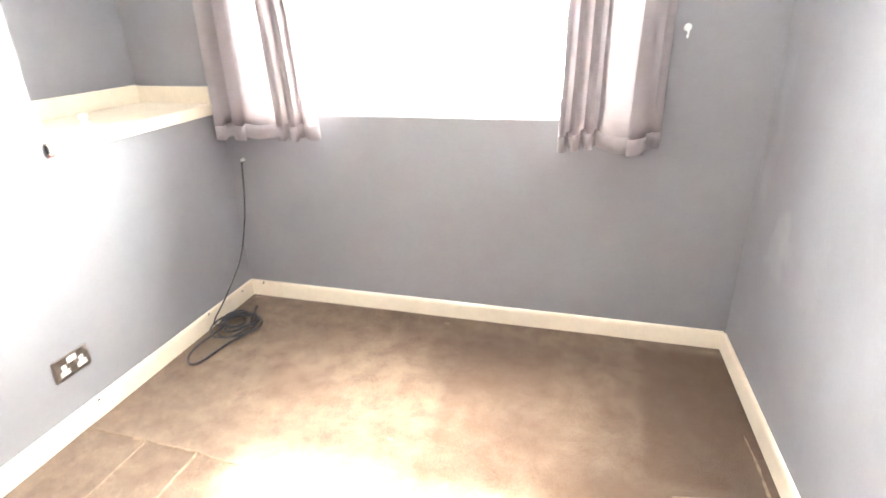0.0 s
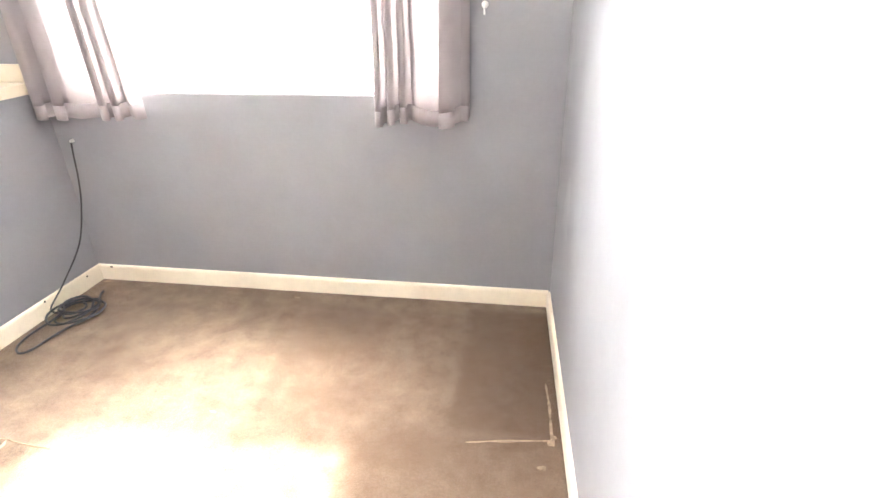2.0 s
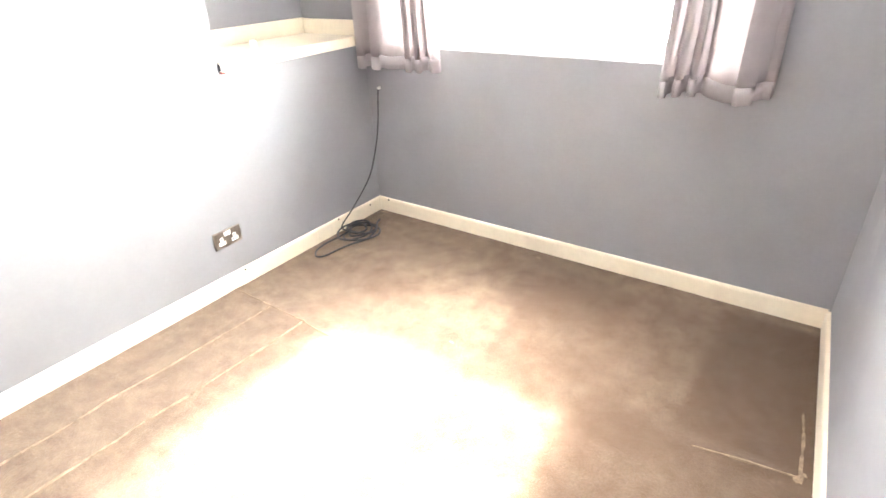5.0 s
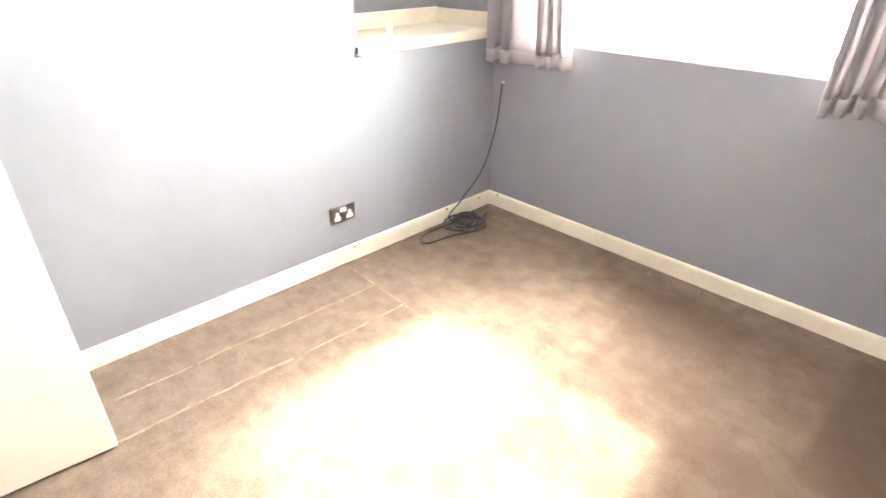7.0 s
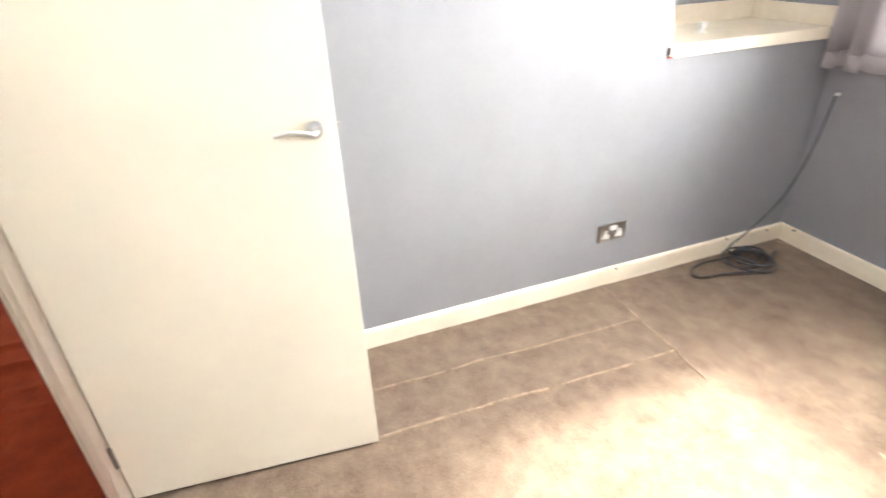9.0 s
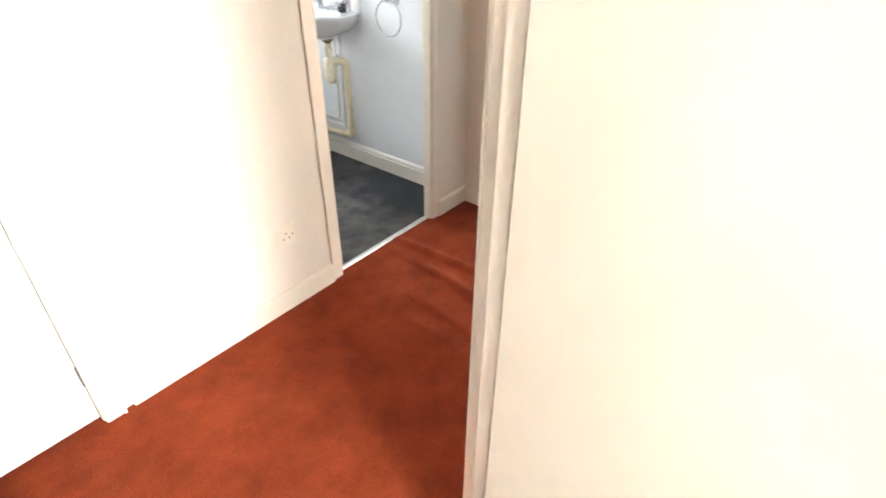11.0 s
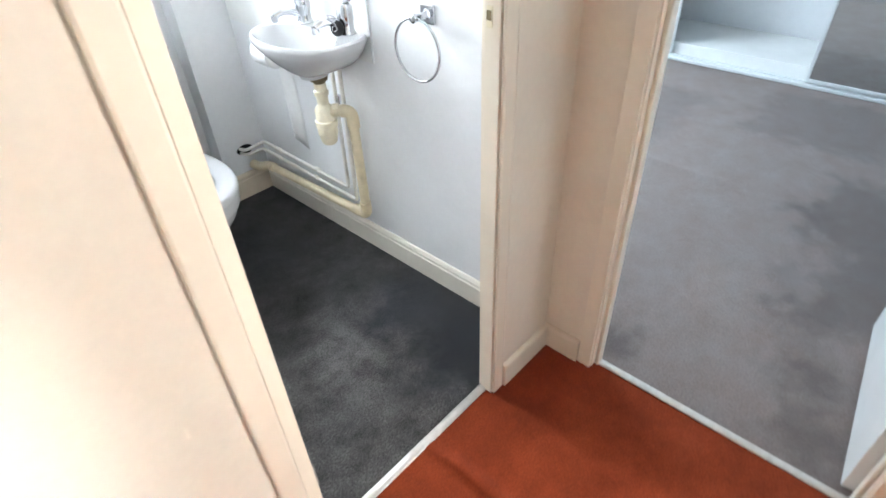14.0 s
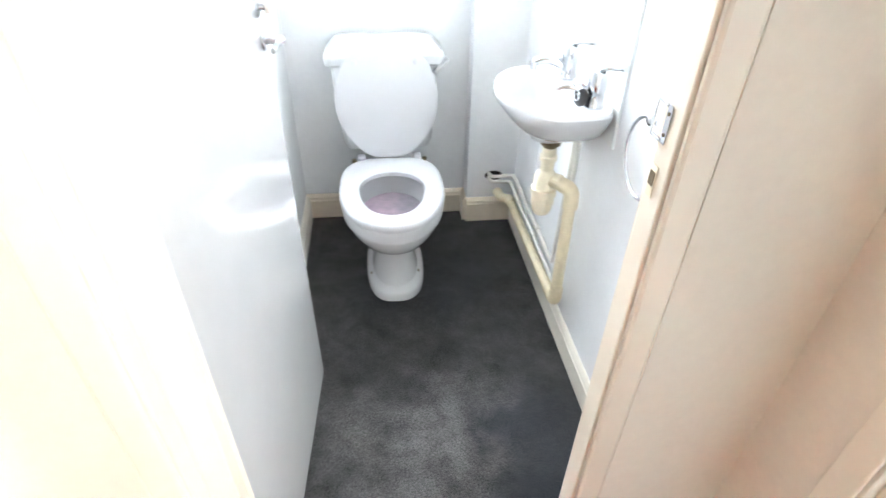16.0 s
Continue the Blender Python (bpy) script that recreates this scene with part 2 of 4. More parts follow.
def finish(name, bm, material, parent=None, label="", smooth=False, kind=""):
    me = bpy.data.meshes.new(name)
    bmesh.ops.recalc_face_normals(bm, faces=bm.faces)
    for f_ in bm.faces:
        f_.smooth = smooth
    bm.to_mesh(me)
    bm.free()
    for one in material if isinstance(material, (list, tuple)) else [material]:
        me.materials.append(one)
    ob = new(name, me)
    if parent is not None:
        ob.parent = parent
    else:
        ob.location = ORIGIN
    if smooth:
        sharp_angle(me)
    return tagged(ob, label, kind=kind)


def sharp_angle(me, degrees=40):
    me.set_sharp_from_angle(angle=radians(degrees))


def part(name, bm, material, parent, label="", smooth=False):
    return finish(name, bm, material, parent, label, smooth)


def thing(name, label, category, group="", kind="", at=(0, 0, 0), turn=0):
    ob = new(name)
    ob.empty_display_size = 0.1
    ob.matrix_world = pose(at[0] + ORIGIN.x, at[1] + ORIGIN.y, at[2], 0, 0, turn)
    return tagged(ob, label, category, group, kind)


def add_box(bm, x0, x1, y0, y1, z0, z1, bevel=0.0, segs=2, index=0):
    r = bmesh.ops.create_cube(bm, size=1.0)
    for v in r["verts"]:
        v.co = Vector(((x0 + x1) / 2 + v.co.x * (x1 - x0), (y0 + y1) / 2 + v.co.y * (y1 - y0), (z0 + z1) / 2 + v.co.z * (z1 - z0)))
    fs = {f_ for v in r["verts"] for f_ in v.link_faces}
    for f_ in fs:
        f_.material_index = index
    if bevel:
        es = {e for v in r["verts"] for e in v.link_edges}
        bmesh.ops.bevel(bm, geom=list(es), offset=bevel, segments=segs, affect="EDGES", profile=0.5)
    return bm


def box(x0, x1, y0, y1, z0, z1, bevel=0.0, segs=2):
    return add_box(bmesh.new(), x0, x1, y0, y1, z0, z1, bevel, segs)


def loft(bm, rings, cap=(True, True), closed=True):
    """Joins rings of equal count of points into a skin."""
    rows = [[bm.verts.new(p) for p in ring] for ring in rings]
    n = len(rows[0])
    for a, b in zip(rows, rows[1:]):
        for i in range(n if closed else n - 1):
            j = (i + 1) % n
            bm.faces.new((a[i], a[j], b[j], b[i]))
    if closed and cap[0]:
        bm.faces.new(list(reversed(rows[0])))
    if closed and cap[1]:
        bm.faces.new(rows[-1])
    return bm


def lathe(profile, n=24, at=(0, 0, 0), axis="z", bm=None, cap=(True, True)):
    """Turns a profile of (radius, height) about an axis through at."""
    bm = bm or bmesh.new()
    rings = []
    for r, h in profile:
        ring = []
        for i in range(n):
            a = 2 * math.pi * i / n
            c, s = r * math.cos(a), r * math.sin(a)
            p = {"z": (c, s, h), "x": (h, c, s), "y": (s, h, c)}[axis]
            ring.append((at[0] + p[0], at[1] + p[1], at[2] + p[2]))
        rings.append(ring)
    return loft(bm, rings, cap)


def smooth_path(points, sub=8):
    """A curve through the points."""
    ps = [Vector(p) for p in points]
    out = []
    for i in range(len(ps) - 1):
        p0, p1, p2, p3 = ps[max(i - 1, 0)], ps[i], ps[i + 1], ps[min(i + 2, len(ps) - 1)]
        for k in range(sub):
            t = k / sub
            out.append(0.5 * ((2 * p1) + (p2 - p0) * t + (2 * p0 - 5 * p1 + 4 * p2 - p3) * t * t + (3 * p1 - p0 - 3 * p2 + p3) * t ** 3))
    out.append(ps[-1])
    return out


def tube(points, radius, n=10, bm=None, closed=False):
    """A round tube along a path; radius may be a list."""
    bm = bm or bmesh.new()
    ps = [Vector(p) for p in points]
    rings, side = [], None
    for i, p in enumerate(ps):
        a, b = (ps[i - 1], ps[(i + 1) % len(ps)]) if closed else (ps[max(i - 1, 0)], ps[min(i + 1, len(ps) - 1)])
        d = (b - a).normalized()
        if side is None:
            side = d.orthogonal().normalized()
        side = (side - d * side.dot(d)).normalized()
        up = d.cross(side)
        r = radius[i] if isinstance(radius, (list, tuple)) else radius
        rings.append([p + r * (math.cos(2 * math.pi * k / n) * side + math.sin(2 * math.pi * k / n) * up) for k in range(n)])
    if closed:
        rings.append(rings[0])
        rows = [[bm.verts.new(q) for q in ring] for ring in rings[:-1]]
        for i in range(len(rows)):
            a, b = rows[i], rows[(i + 1) % len(rows)]
            for k in range(n):
                j = (k + 1) % n
                bm.faces.new((a[k], a[j], b[j], b[k]))
        return bm
    return loft(bm, rings)


def bent(points, bend, sub=6):
    """A path of straight runs with rounded corners of the radius bend."""
    ps = [Vector(p) for p in points]
    out = [ps[0]]
    for a, p, b in zip(ps, ps[1:], ps[2:]):
        u, v = (a - p).normalized(), (b - p).normalized()
        s, e = p + u * bend, p + v * bend
        for k in range(sub + 1):
            t = k / sub
            out.append(s * (1 - t) ** 2 + p * 2 * t * (1 - t) + e * t * t)
    out.append(ps[-1])
    return out


def extrude_profile(profile, a, b, bm=None):
    """Runs a profile of (out, up) from a to b on the floor plan; out is to the left of the way."""
    bm = bm or bmesh.new()
    a, b = Vector((*a, 0)), Vector((*b, 0))
    d = (b - a).normalized()
    left = Vector((-d.y, d.x, 0))
    return loft(bm, [[p + left * o + Vector((0, 0, u)) for o, u in profile] for p in (a, b)])


# ---- the shell ----
H = 2.40


def wall(name, x0, x1, y0, y1, openings, paints, along, label):
    """An upright wall with openings (start, end, bottom, top) along x or y. paints: by side."""
    bm = bmesh.new()
    lo, hi = (x0, x1) if along == "x" else (y0, y1)
    names = list(dict.fromkeys(paints.values()))
    cuts = sorted({lo, hi, *(v for o in openings for v in o[:2])})
    zs = sorted({0.0, H, *(v for o in openings for v in o[2:])})
    cell = {}
    for i, (a, b) in enumerate(zip(cuts, cuts[1:])):
        for j, (c, d) in enumerate(zip(zs, zs[1:])):
            if not any(o[0] <= a and b <= o[1] and o[2] <= c and d <= o[3] for o in openings):
                cell[i, j] = (a, b, c, d)
    seen = {}

    def vert(p):
        key = tuple(round(v, 4) for v in p)
        if key not in seen:
            seen[key] = bm.verts.new(p)
        return seen[key]

    def quad(ps, side):
        f_ = bm.faces.new([vert(p) for p in ps])
        f_.material_index = names.index(paints[side])

    def point(s, t, z):
        return (s, t, z) if along == "x" else (t, s, z)

    t0, t1 = (y0, y1) if along == "x" else (x0, x1)
    for (i, j), (a, b, c, d) in cell.items():
        quad([point(a, t0, c), point(b, t0, c), point(b, t0, d), point(a, t0, d)], "low")
        quad([point(a, t1, c), point(b, t1, c), point(b, t1, d), point(a, t1, d)], "high")
        for key, ps in (((i - 1, j), [(a, t0, c), (a, t1, c), (a, t1, d), (a, t0, d)]), ((i + 1, j), [(b, t0, c), (b, t1, c), (b, t1, d), (b, t0, d)]),
                        ((i, j - 1), [(a, t0, c), (b, t0, c), (b, t1, c), (a, t1, c)]), ((i, j + 1), [(a, t0, d), (b, t0, d), (b, t1, d), (a, t1, d)])):
            if key not in cell:
                quad([point(*p) for p in ps], "end")
    return tagged(finish(name, bm, names), label, "wall", kind="structure")


DOOR_H = 2.0
# bedroom
wall("wall_window", -0.60, 2.75, 3.015, 3.28, [(0.24, 1.90, 1.02, 2.28)], {"low": GREY, "high": WHITE_WALL, "end": GREY}, "x", "grey painted bedroom wall below a wide window")
wall("wall_left", -0.115, -0.015, -0.128, 2.06, [], {"low": CREAM_WALL, "high": GREY, "end": GREY}, "y", "smooth blue-grey painted bedroom side wall")
w = wall("wall_right", 0.0, 0.12, -3.4, 0.02, [], {"low": GREY_SCUFFED, "high": WHITE_WALL, "end": GREY}, "y", "smooth blue-grey painted wall with faint scuffs")
w.matrix_world = pose(2.461, 3.0, 0, 0, 0, 2.2)
building(0.022)
wall("wall_bedroom_back", -0.115, 2.75, -0.186, -0.128, [(0.345, 1.135, 0.0, DOOR_H + 0.03)], {"low": CREAM_WALL, "high": GREY, "end": CREAM_WALL}, "x", "thin partition between bedroom and hall with doorway")

building()

def slab(name, x0, x1, y0, y1, z0, z1, material, label, category="wall"):
    return tagged(finish(name, box(x0, x1, y0, y1, z0, z1), material), label, category, kind="structure")


slab("wall_recess_front", -0.115, -0.015, 2.06, 3.015, 0.0, 1.022, GREY, "low blue-grey wall below the boxed shelf")
slab("wall_recess_back", -0.60, -0.50, 2.06, 3.015, 0.0, H, GREY, "grey wall at the back of the recess")
slab("wall_recess_side", -0.60, -0.115, 1.96, 2.06, 0.0, H, GREY, "grey side of the recess")
building(0.027)
# hall
wall("wall_hall", -1.20, 1.95, -1.384, -1.34, [(-0.935, -0.245, 0.0, DOOR_H + 0.03), (0.75, 1.53, 0.0, DOOR_H + 0.03)], {"low": WHITE_WALL, "high": CREAM_WALL, "end": CREAM_WALL}, "x", "cream painted hall wall with doorways")
wall("wall_hall_end", -1.262, -1.20, -1.396, 1.05, [(-1.185, -0.41, 0.0, DOOR_H + 0.03), (-0.265, 0.50, 0.0, DOOR_H + 0.03)], {"low": BLUE_WALL, "high": CREAM_WALL, "end": CREAM_WALL}, "y", "cream hall wall with two doorways side by side")
slab("wall_landing", -1.20, -0.115, 0.95, 1.05, 0.0, H, CREAM_WALL, "cream wall closing the landing")
slab("wall_hall_far", 1.95, 2.05, -1.396, -0.186, 0.0, H, CREAM_WALL, "cream wall at the end of the hall")
# toilet
slab("wall_toilet_right", -1.262, -1.195, -3.30, -1.3842, 0.0, H, WHITE_WALL, "white painted toilet wall behind the basin")
building(0.012)
slab("wall_toilet_left", -0.225, -0.125, -3.30, -1.3842, 0.0, H, WHITE_WALL, "white painted toilet side wall")
building(0.027, 0.062)
wall("wall_toilet_back", -1.195, -0.225, -3.30, -3.135, [(-0.96, -0.28, 1.045, 2.05)], {"low": WHITE_WALL, "high": WHITE_WALL, "end": WHITE_WALL}, "x", "white wall behind the toilet, with window above")
building(0.027, 0.011)
slab("pipe_boxing", -1.195, -0.975, -3.135, -2.99, 0.0, H, WHITE_WALL, "white boxed-in corner hiding the soil pipe", "boxing")
building(0.027)
# back bedroom
wall("wall_back_bedroom_window", -4.75, -1.262, -3.50, -3.35, [(-3.45, -1.95, 1.0, 2.1)], {"low": WHITE_WALL, "high": BLUE_WALL, "end": WHITE_WALL}, "x", "slate blue wall of the back bedroom with window")
slab("wall_back_bedroom_far", -4.85, -4.75, -3.50, -0.30, 0.0, H, WHITE_WALL, "white wall behind the fitted wardrobe")
slab("wall_between_rooms", -4.75, -1.262, -0.39, -0.30, 0.0, H, BLUE_WALL, "slate blue partition between two bedrooms")
# front room
slab("wall_front_room_far", -4.85, -4.75, -0.30, 2.6, 0.0, H, CREAM_WALL, "cream wall of the front room")
wall("wall_front_room_window", -4.75, -1.20, 2.45, 2.60, [(-3.25, -1.95, 0.95, 2.1)], {"low": CREAM_WALL, "high": WHITE_WALL, "end": WHITE_WALL}, "x", "cream wall of the front room with window")
slab("wall_front_room_side", -1.262, -1.20, 1.05, 2.45, 0.0, H, CREAM_WALL, "cream side wall of the front room")
# bathroom behind the closed door
slab("wall_side_room", 0.55, 1.95, -2.0, -1.9, 0.0, H, WHITE_WALL, "white wall of the small room behind the closed door")

building()
bm = box(-4.9, 2.9, -3.55, 3.3, H, H + 0.1)
tagged(finish("ceiling", bm, CEIL), "plain white painted ceiling", "ceiling", kind="structure")
bm = box(-4.9, 2.9, -3.55, 3.3, -0.22, -0.06)
tagged(finish("subfloor", bm, WHITE_WALL), "bare boards under the carpets", "floor", kind="structure")


def hump(d, width):
    return math.exp(-(d / width) ** 2)


def seg_dist(p, a, b):
    a, b, p = Vector(a), Vector(b), Vector(p)
    t = max(0, min(1, (p - a).dot(b - a) / (b - a).length_squared))
    return (p - a - t * (b - a)).length


def carpet(name, x0, x1, y0, y1, step, height, material, label):
    """A carpet as one sheet with its own rises, closed below."""
    nx, ny = max(2, round((x1 - x0) / step)), max(2, round((y1 - y0) / step))
    verts, faces = [], []
    for j in range(ny + 1):
        for i in range(nx + 1):
            x, y = x0 + (x1 - x0) * i / nx, y0 + (y1 - y0) * j / ny
            verts.append((x, y, height(x, y)))
    for j in range(ny):
        for i in range(nx):
            a = j * (nx + 1) + i
            faces.append((a, a + 1, a + nx + 2, a + nx + 1))
    n = len(verts)
    verts += [(x0, y0, -0.03), (x1, y0, -0.03), (x1, y1, -0.03), (x0, y1, -0.03)]
    faces.append((n + 3, n + 2, n + 1, n))
    me = bpy.data.meshes.new(name)
    me.from_pydata(verts, [], faces)
    for p in me.polygons:
        p.use_smooth = True
    me.materials.append(material)
    ob = new(name, me)
    ob.location = ORIGIN
    return tagged(ob, label, "carpet", kind="structure")


RIDGES = [((0.02, 1.866), (0.72, 1.845), 0.007, 0.012), ((0.285, 1.85), (0.235, 0.3), 0.007, 0.013), ((0.515, 1.85), (0.455, 0.3), 0.008, 0.014), ((2.15, 2.067), (2.46, 2.115), 0.005, 0.012)]


def bedroom_height(x, y):
    h = 0.0035 * noise.noise((x * 3, y * 3, 0)) + 0.0015 * noise.noise((x * 11, y * 11, 3))
    for a, b, up, wide in RIDGES:
        wav = 0.012 * noise.noise((x * 4, y * 4, 9))
        d = seg_dist((x + wav, y + wav), a, b)
        if d < 0.06:
            h += up * hump(d, wide) * (0.75 + 0.5 * noise.noise((x * 7, y * 7, 5)))
    return h


FOLDS = [(-0.662, -1.28, -0.10, 0.034, 0.034, -0.03), (-0.497, -1.10, -0.34, 0.034, 0.036, 0.10), (-0.318, -0.94, -0.30, 0.024, 0.034, 0.08), (-0.196, -0.84, -0.34, 0.016, 0.030, 0.09)]


def hall_height(x, y):
    h = 0.002 * noise.noise((x * 4, y * 4, 1)) + 0.0012 * noise.noise((x * 19, y * 19, 6))
    for fx, ya, yb, up, wide, lean_ in FOLDS:
        mid = (ya + yb) / 2
        cx = fx + lean_ * (y - mid) + 0.020 * noise.noise((y * 3.1, fx * 9, 0)) + 0.006 * noise.noise((y * 11, fx * 5, 2))
        fade = 1 / (1 + math.exp(-(y - ya) * 22)) / (1 + math.exp((y - yb) * 22))
        up_here = up * (0.85 + 0.5 * noise.noise((y * 5, fx * 7, 3)))
        h += up_here * hump(x - cx, wide if x < cx else wide * 0.32) * fade
    return h


def plain_height(x, y):
    return 0.002 * noise.noise((x * 3, y * 3, 7)) + 0.0012 * noise.noise((x * 12, y * 12, 2))


BACK_RIDGES = [((-2.59, -1.70), (-2.60, -1.25), 0.010, 0.018), ((-1.72, -1.14), (-1.64, -0.85), 0.009, 0.018), ((-3.25, -1.78), (-3.15, -1.70), 0.010, 0.02), ((-2.95, -1.95), (-2.70, -1.75), 0.005, 0.03)]


def back_height(x, y):
    h = plain_height(x, y)
    for a, b, up, wide in BACK_RIDGES:
        d = seg_dist((x, y), a, b)
        if d < 0.1:
            h += up * hump(d, wide)
    return h


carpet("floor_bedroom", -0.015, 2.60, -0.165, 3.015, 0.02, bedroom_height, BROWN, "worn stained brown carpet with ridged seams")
building(0.027)
carpet("floor_hall", -1.238, 1.95, -1.372, -0.165, 0.010, hall_height, RUST, "rust red carpet lying in loose folds")
carpet("floor_landing", -1.238, -0.115, -0.165, 0.95, 0.03, plain_height, RUST, "rust red landing carpet")
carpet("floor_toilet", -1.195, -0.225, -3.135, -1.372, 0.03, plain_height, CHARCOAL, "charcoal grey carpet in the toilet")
carpet("floor_back_bedroom", -4.75, -1.238, -3.35, -0.39, 0.03, back_height, TAUPE, "stained grey-taupe bedroom carpet")
carpet("floor_front_room", -4.75, -1.238, -0.30, 2.45, 0.06, plain_height, SUNLIT_RUST, "rust carpet in the front room, sunlight in its colour")
carpet("floor_side_room", 0.55, 1.95, -1.9, -1.372, 0.1, plain_height, TAUPE, "grey floor behind the closed door")

building()
# ---- skirting ----
PLAIN_SK = [(0, 0), (0.015, 0), (0.015, 0.076), (0.012, 0.086), (0.005, 0.090), (0, 0.090)]
TORUS_SK = [(0, 0), (0.016, 0), (0.016, 0.082), (0.0165, 0.090), (0.013, 0.094), (0.012, 0.100), (0.014, 0.106), (0.010, 0.114), (0.006, 0.120), (0, 0.121)]


def skirting(a, b, profile, material, label):
    return tagged(finish("baseboard", extrude_profile(profile, a, b), material), label, "skirting board", kind="structure")


CSK = "cream gloss skirting board with chipped edges"
skirting((2.452, 3.015), (-0.015, 3.015), PLAIN_SK, GLOSS, CSK)
skirting((-0.015, 3.0), (-0.015, -0.10), PLAIN_SK, GLOSS, CSK)
skirting((2.588, -0.12), (2.4605, 3.0), PLAIN_SK, GLOSS, CSK)
skirting((1.21, -0.128), (2.56, -0.128), PLAIN_SK, GLOSS, CSK)
skirting((0.0, -0.128), (0.28, -0.128), PLAIN_SK, GLOSS, CSK)
building(0.027)
ISK = "ivory gloss hall skirting board"
skirting((-0.218, -1.34), (0.68, -1.34), PLAIN_SK, GLOSS_HALL, ISK)
skirting((-1.185, -1.34), (-0.957, -1.34), PLAIN_SK, GLOSS_HALL, ISK)
skirting((-1.20, -1.211), (-1.20, -1.34), PLAIN_SK, GLOSS_HALL, ISK)
skirting((0.27, -0.186), (-0.10, -0.186), PLAIN_SK, GLOSS_HALL, ISK)
TSK = "cream moulded toilet skirting board"
skirting((-1.195, -1.3935), (-1.195, -2.974), [(o_, u_ * 0.9) for o_, u_ in TORUS_SK], TOILET_SK, TSK)
building(0.027, 0.011)
skirting((-1.195, -2.99), (-0.975, -2.99), TORUS_SK, GLOSS, TSK)
skirting((-0.975, -2.99), (-0.975, -3.119), TORUS_SK, GLOSS, TSK)
building(0.027, 0.062)
skirting((-0.975, -3.135), (-0.225, -3.135), TORUS_SK, GLOSS, TSK)
building(0.012, 0.062)
skirting((-0.225, -3.119), (-0.225, -1.412), TORUS_SK, TOILET_SK, TSK)

building()

# ---- door linings and architraves ----
def doorway(name, along, s0, s1, t0, t1, material, label, aw0=0.066, aw1=0.066, stop=None, proud=0.018, bead=True, round_=0.005):
    """Lining, stops and architraves of a doorway from s0 to s1 along x or y, through a wall from t0 to t1."""
    root = thing(name, label, "door frame", kind="structure")

    def b(sa, sb, ta, tb, z0, z1, bev=0.003):
        return box(sa, sb, ta, tb, z0, z1, bev, 2) if along == "x" else box(ta, tb, sa, sb, z0, z1, bev, 2)

    th, top, lip = 0.027, DOOR_H, -0.001
    a0, a1 = t0 - lip, t1 + lip
    part("jamb", b(s0 - th, s0, a0, a1, 0.0, top + th), material, root)
    part("jamb", b(s1, s1 + th, a0, a1, 0.0, top + th), material, root)
    part("head", b(s0, s1, a0, a1, top, top + th), material, root)
    if stop is not None:
        for sa, sb in ((s0, s0 + 0.012), (s1 - 0.012, s1)):
            part("door_stop", b(sa, sb, stop - 0.016, stop + 0.016, 0.0, top), material, root)
    for low in (True, False):
        ta, tb = (t0 - proud, t0) if low else (t1, t1 + proud)
        for sa, sb, outer in ((s0 - th - aw0, s0 - 0.004, s0 - th - aw0), (s1 + 0.004, s1 + th + aw1, s1 + th + aw1 - 0.010)):
            part("architrave", b(sa, sb, ta, tb, 0.0, top + th + aw0, round_), material, root)
            if bead:
                lo, hi = (ta - 0.004, ta + 0.002) if low else (tb - 0.002, tb + 0.004)
                part("bead", b(outer, outer + 0.010, lo, hi, 0.0, top + th + aw0, 0.0025), material, root)
        part("architrave", b(s0 - 0.004, s1 + 0.004, ta, tb, top + 0.004, top + th + aw0, 0.005), material, root)
    return root


building(0.022)
doorway("door_frame_1", "x", 0.372, 1.108, -0.186, -0.128, GLOSS_HALL, "ivory gloss bedroom door frame", stop=-0.143, proud=0.012, aw0=0.045, aw1=0.045)
building(0.027)
f2 = doorway("door_frame_2", "x", -0.906, -0.274, -1.384, -1.34, GLOSS_HALL, "ivory gloss toilet door frame with metal keep", stop=None, aw0=0.022, aw1=0.030, proud=0.008, bead=False, round_=0.0065)
part("rebate", box(-0.318, -0.247, -1.4205, -1.3855, 0.0, DOOR_H, 0.002), GLOSS_HALL, f2)
doorway("door_frame_3", "y", -1.160, -0.432, -1.262, -1.20, GLOSS_HALL, "ivory gloss back bedroom door frame", stop=-1.235, aw0=0.022, aw1=0.034, proud=0.008, bead=False, round_=0.003)
doorway("door_frame_4", "y", -0.240, 0.473, -1.262, -1.20, GLOSS_HALL, "ivory gloss front room door frame", stop=-1.235, aw0=0.034, aw1=0.045, proud=0.014)
doorway("door_frame_5", "x", 0.777, 1.503, -1.384, -1.34, GLOSS_HALL, "ivory gloss frame of a closed door", stop=None, aw0=0.040, aw1=0.040)

building()

def threshold(x0, x1, y0, y1):
    along_x = x1 - x0 > y1 - y0
    prof = [(-0.5, 0.0), (-0.42, 0.55), (-0.15, 1.0), (0.15, 1.0), (0.42, 0.55), (0.5, 0.0), (0.45, -0.6), (-0.45, -0.6)]
    wide = (y1 - y0) if along_x else (x1 - x0)
    bm = bmesh.new()
    mid = (y0 + y1) / 2 if along_x else (x0 + x1) / 2
    rings = []
    for s in ((x0, x1) if along_x else (y0, y1)):
        rings.append([(s, mid + o * wide, 0.003 + 0.006 * u) if along_x else (mid + o * wide, s, 0.003 + 0.006 * u) for o, u in prof])
    loft(bm, rings)
    return tagged(finish("threshold_strip", bm, BEAD), "pale metal carpet threshold strip in a doorway", "threshold", kind="structure")


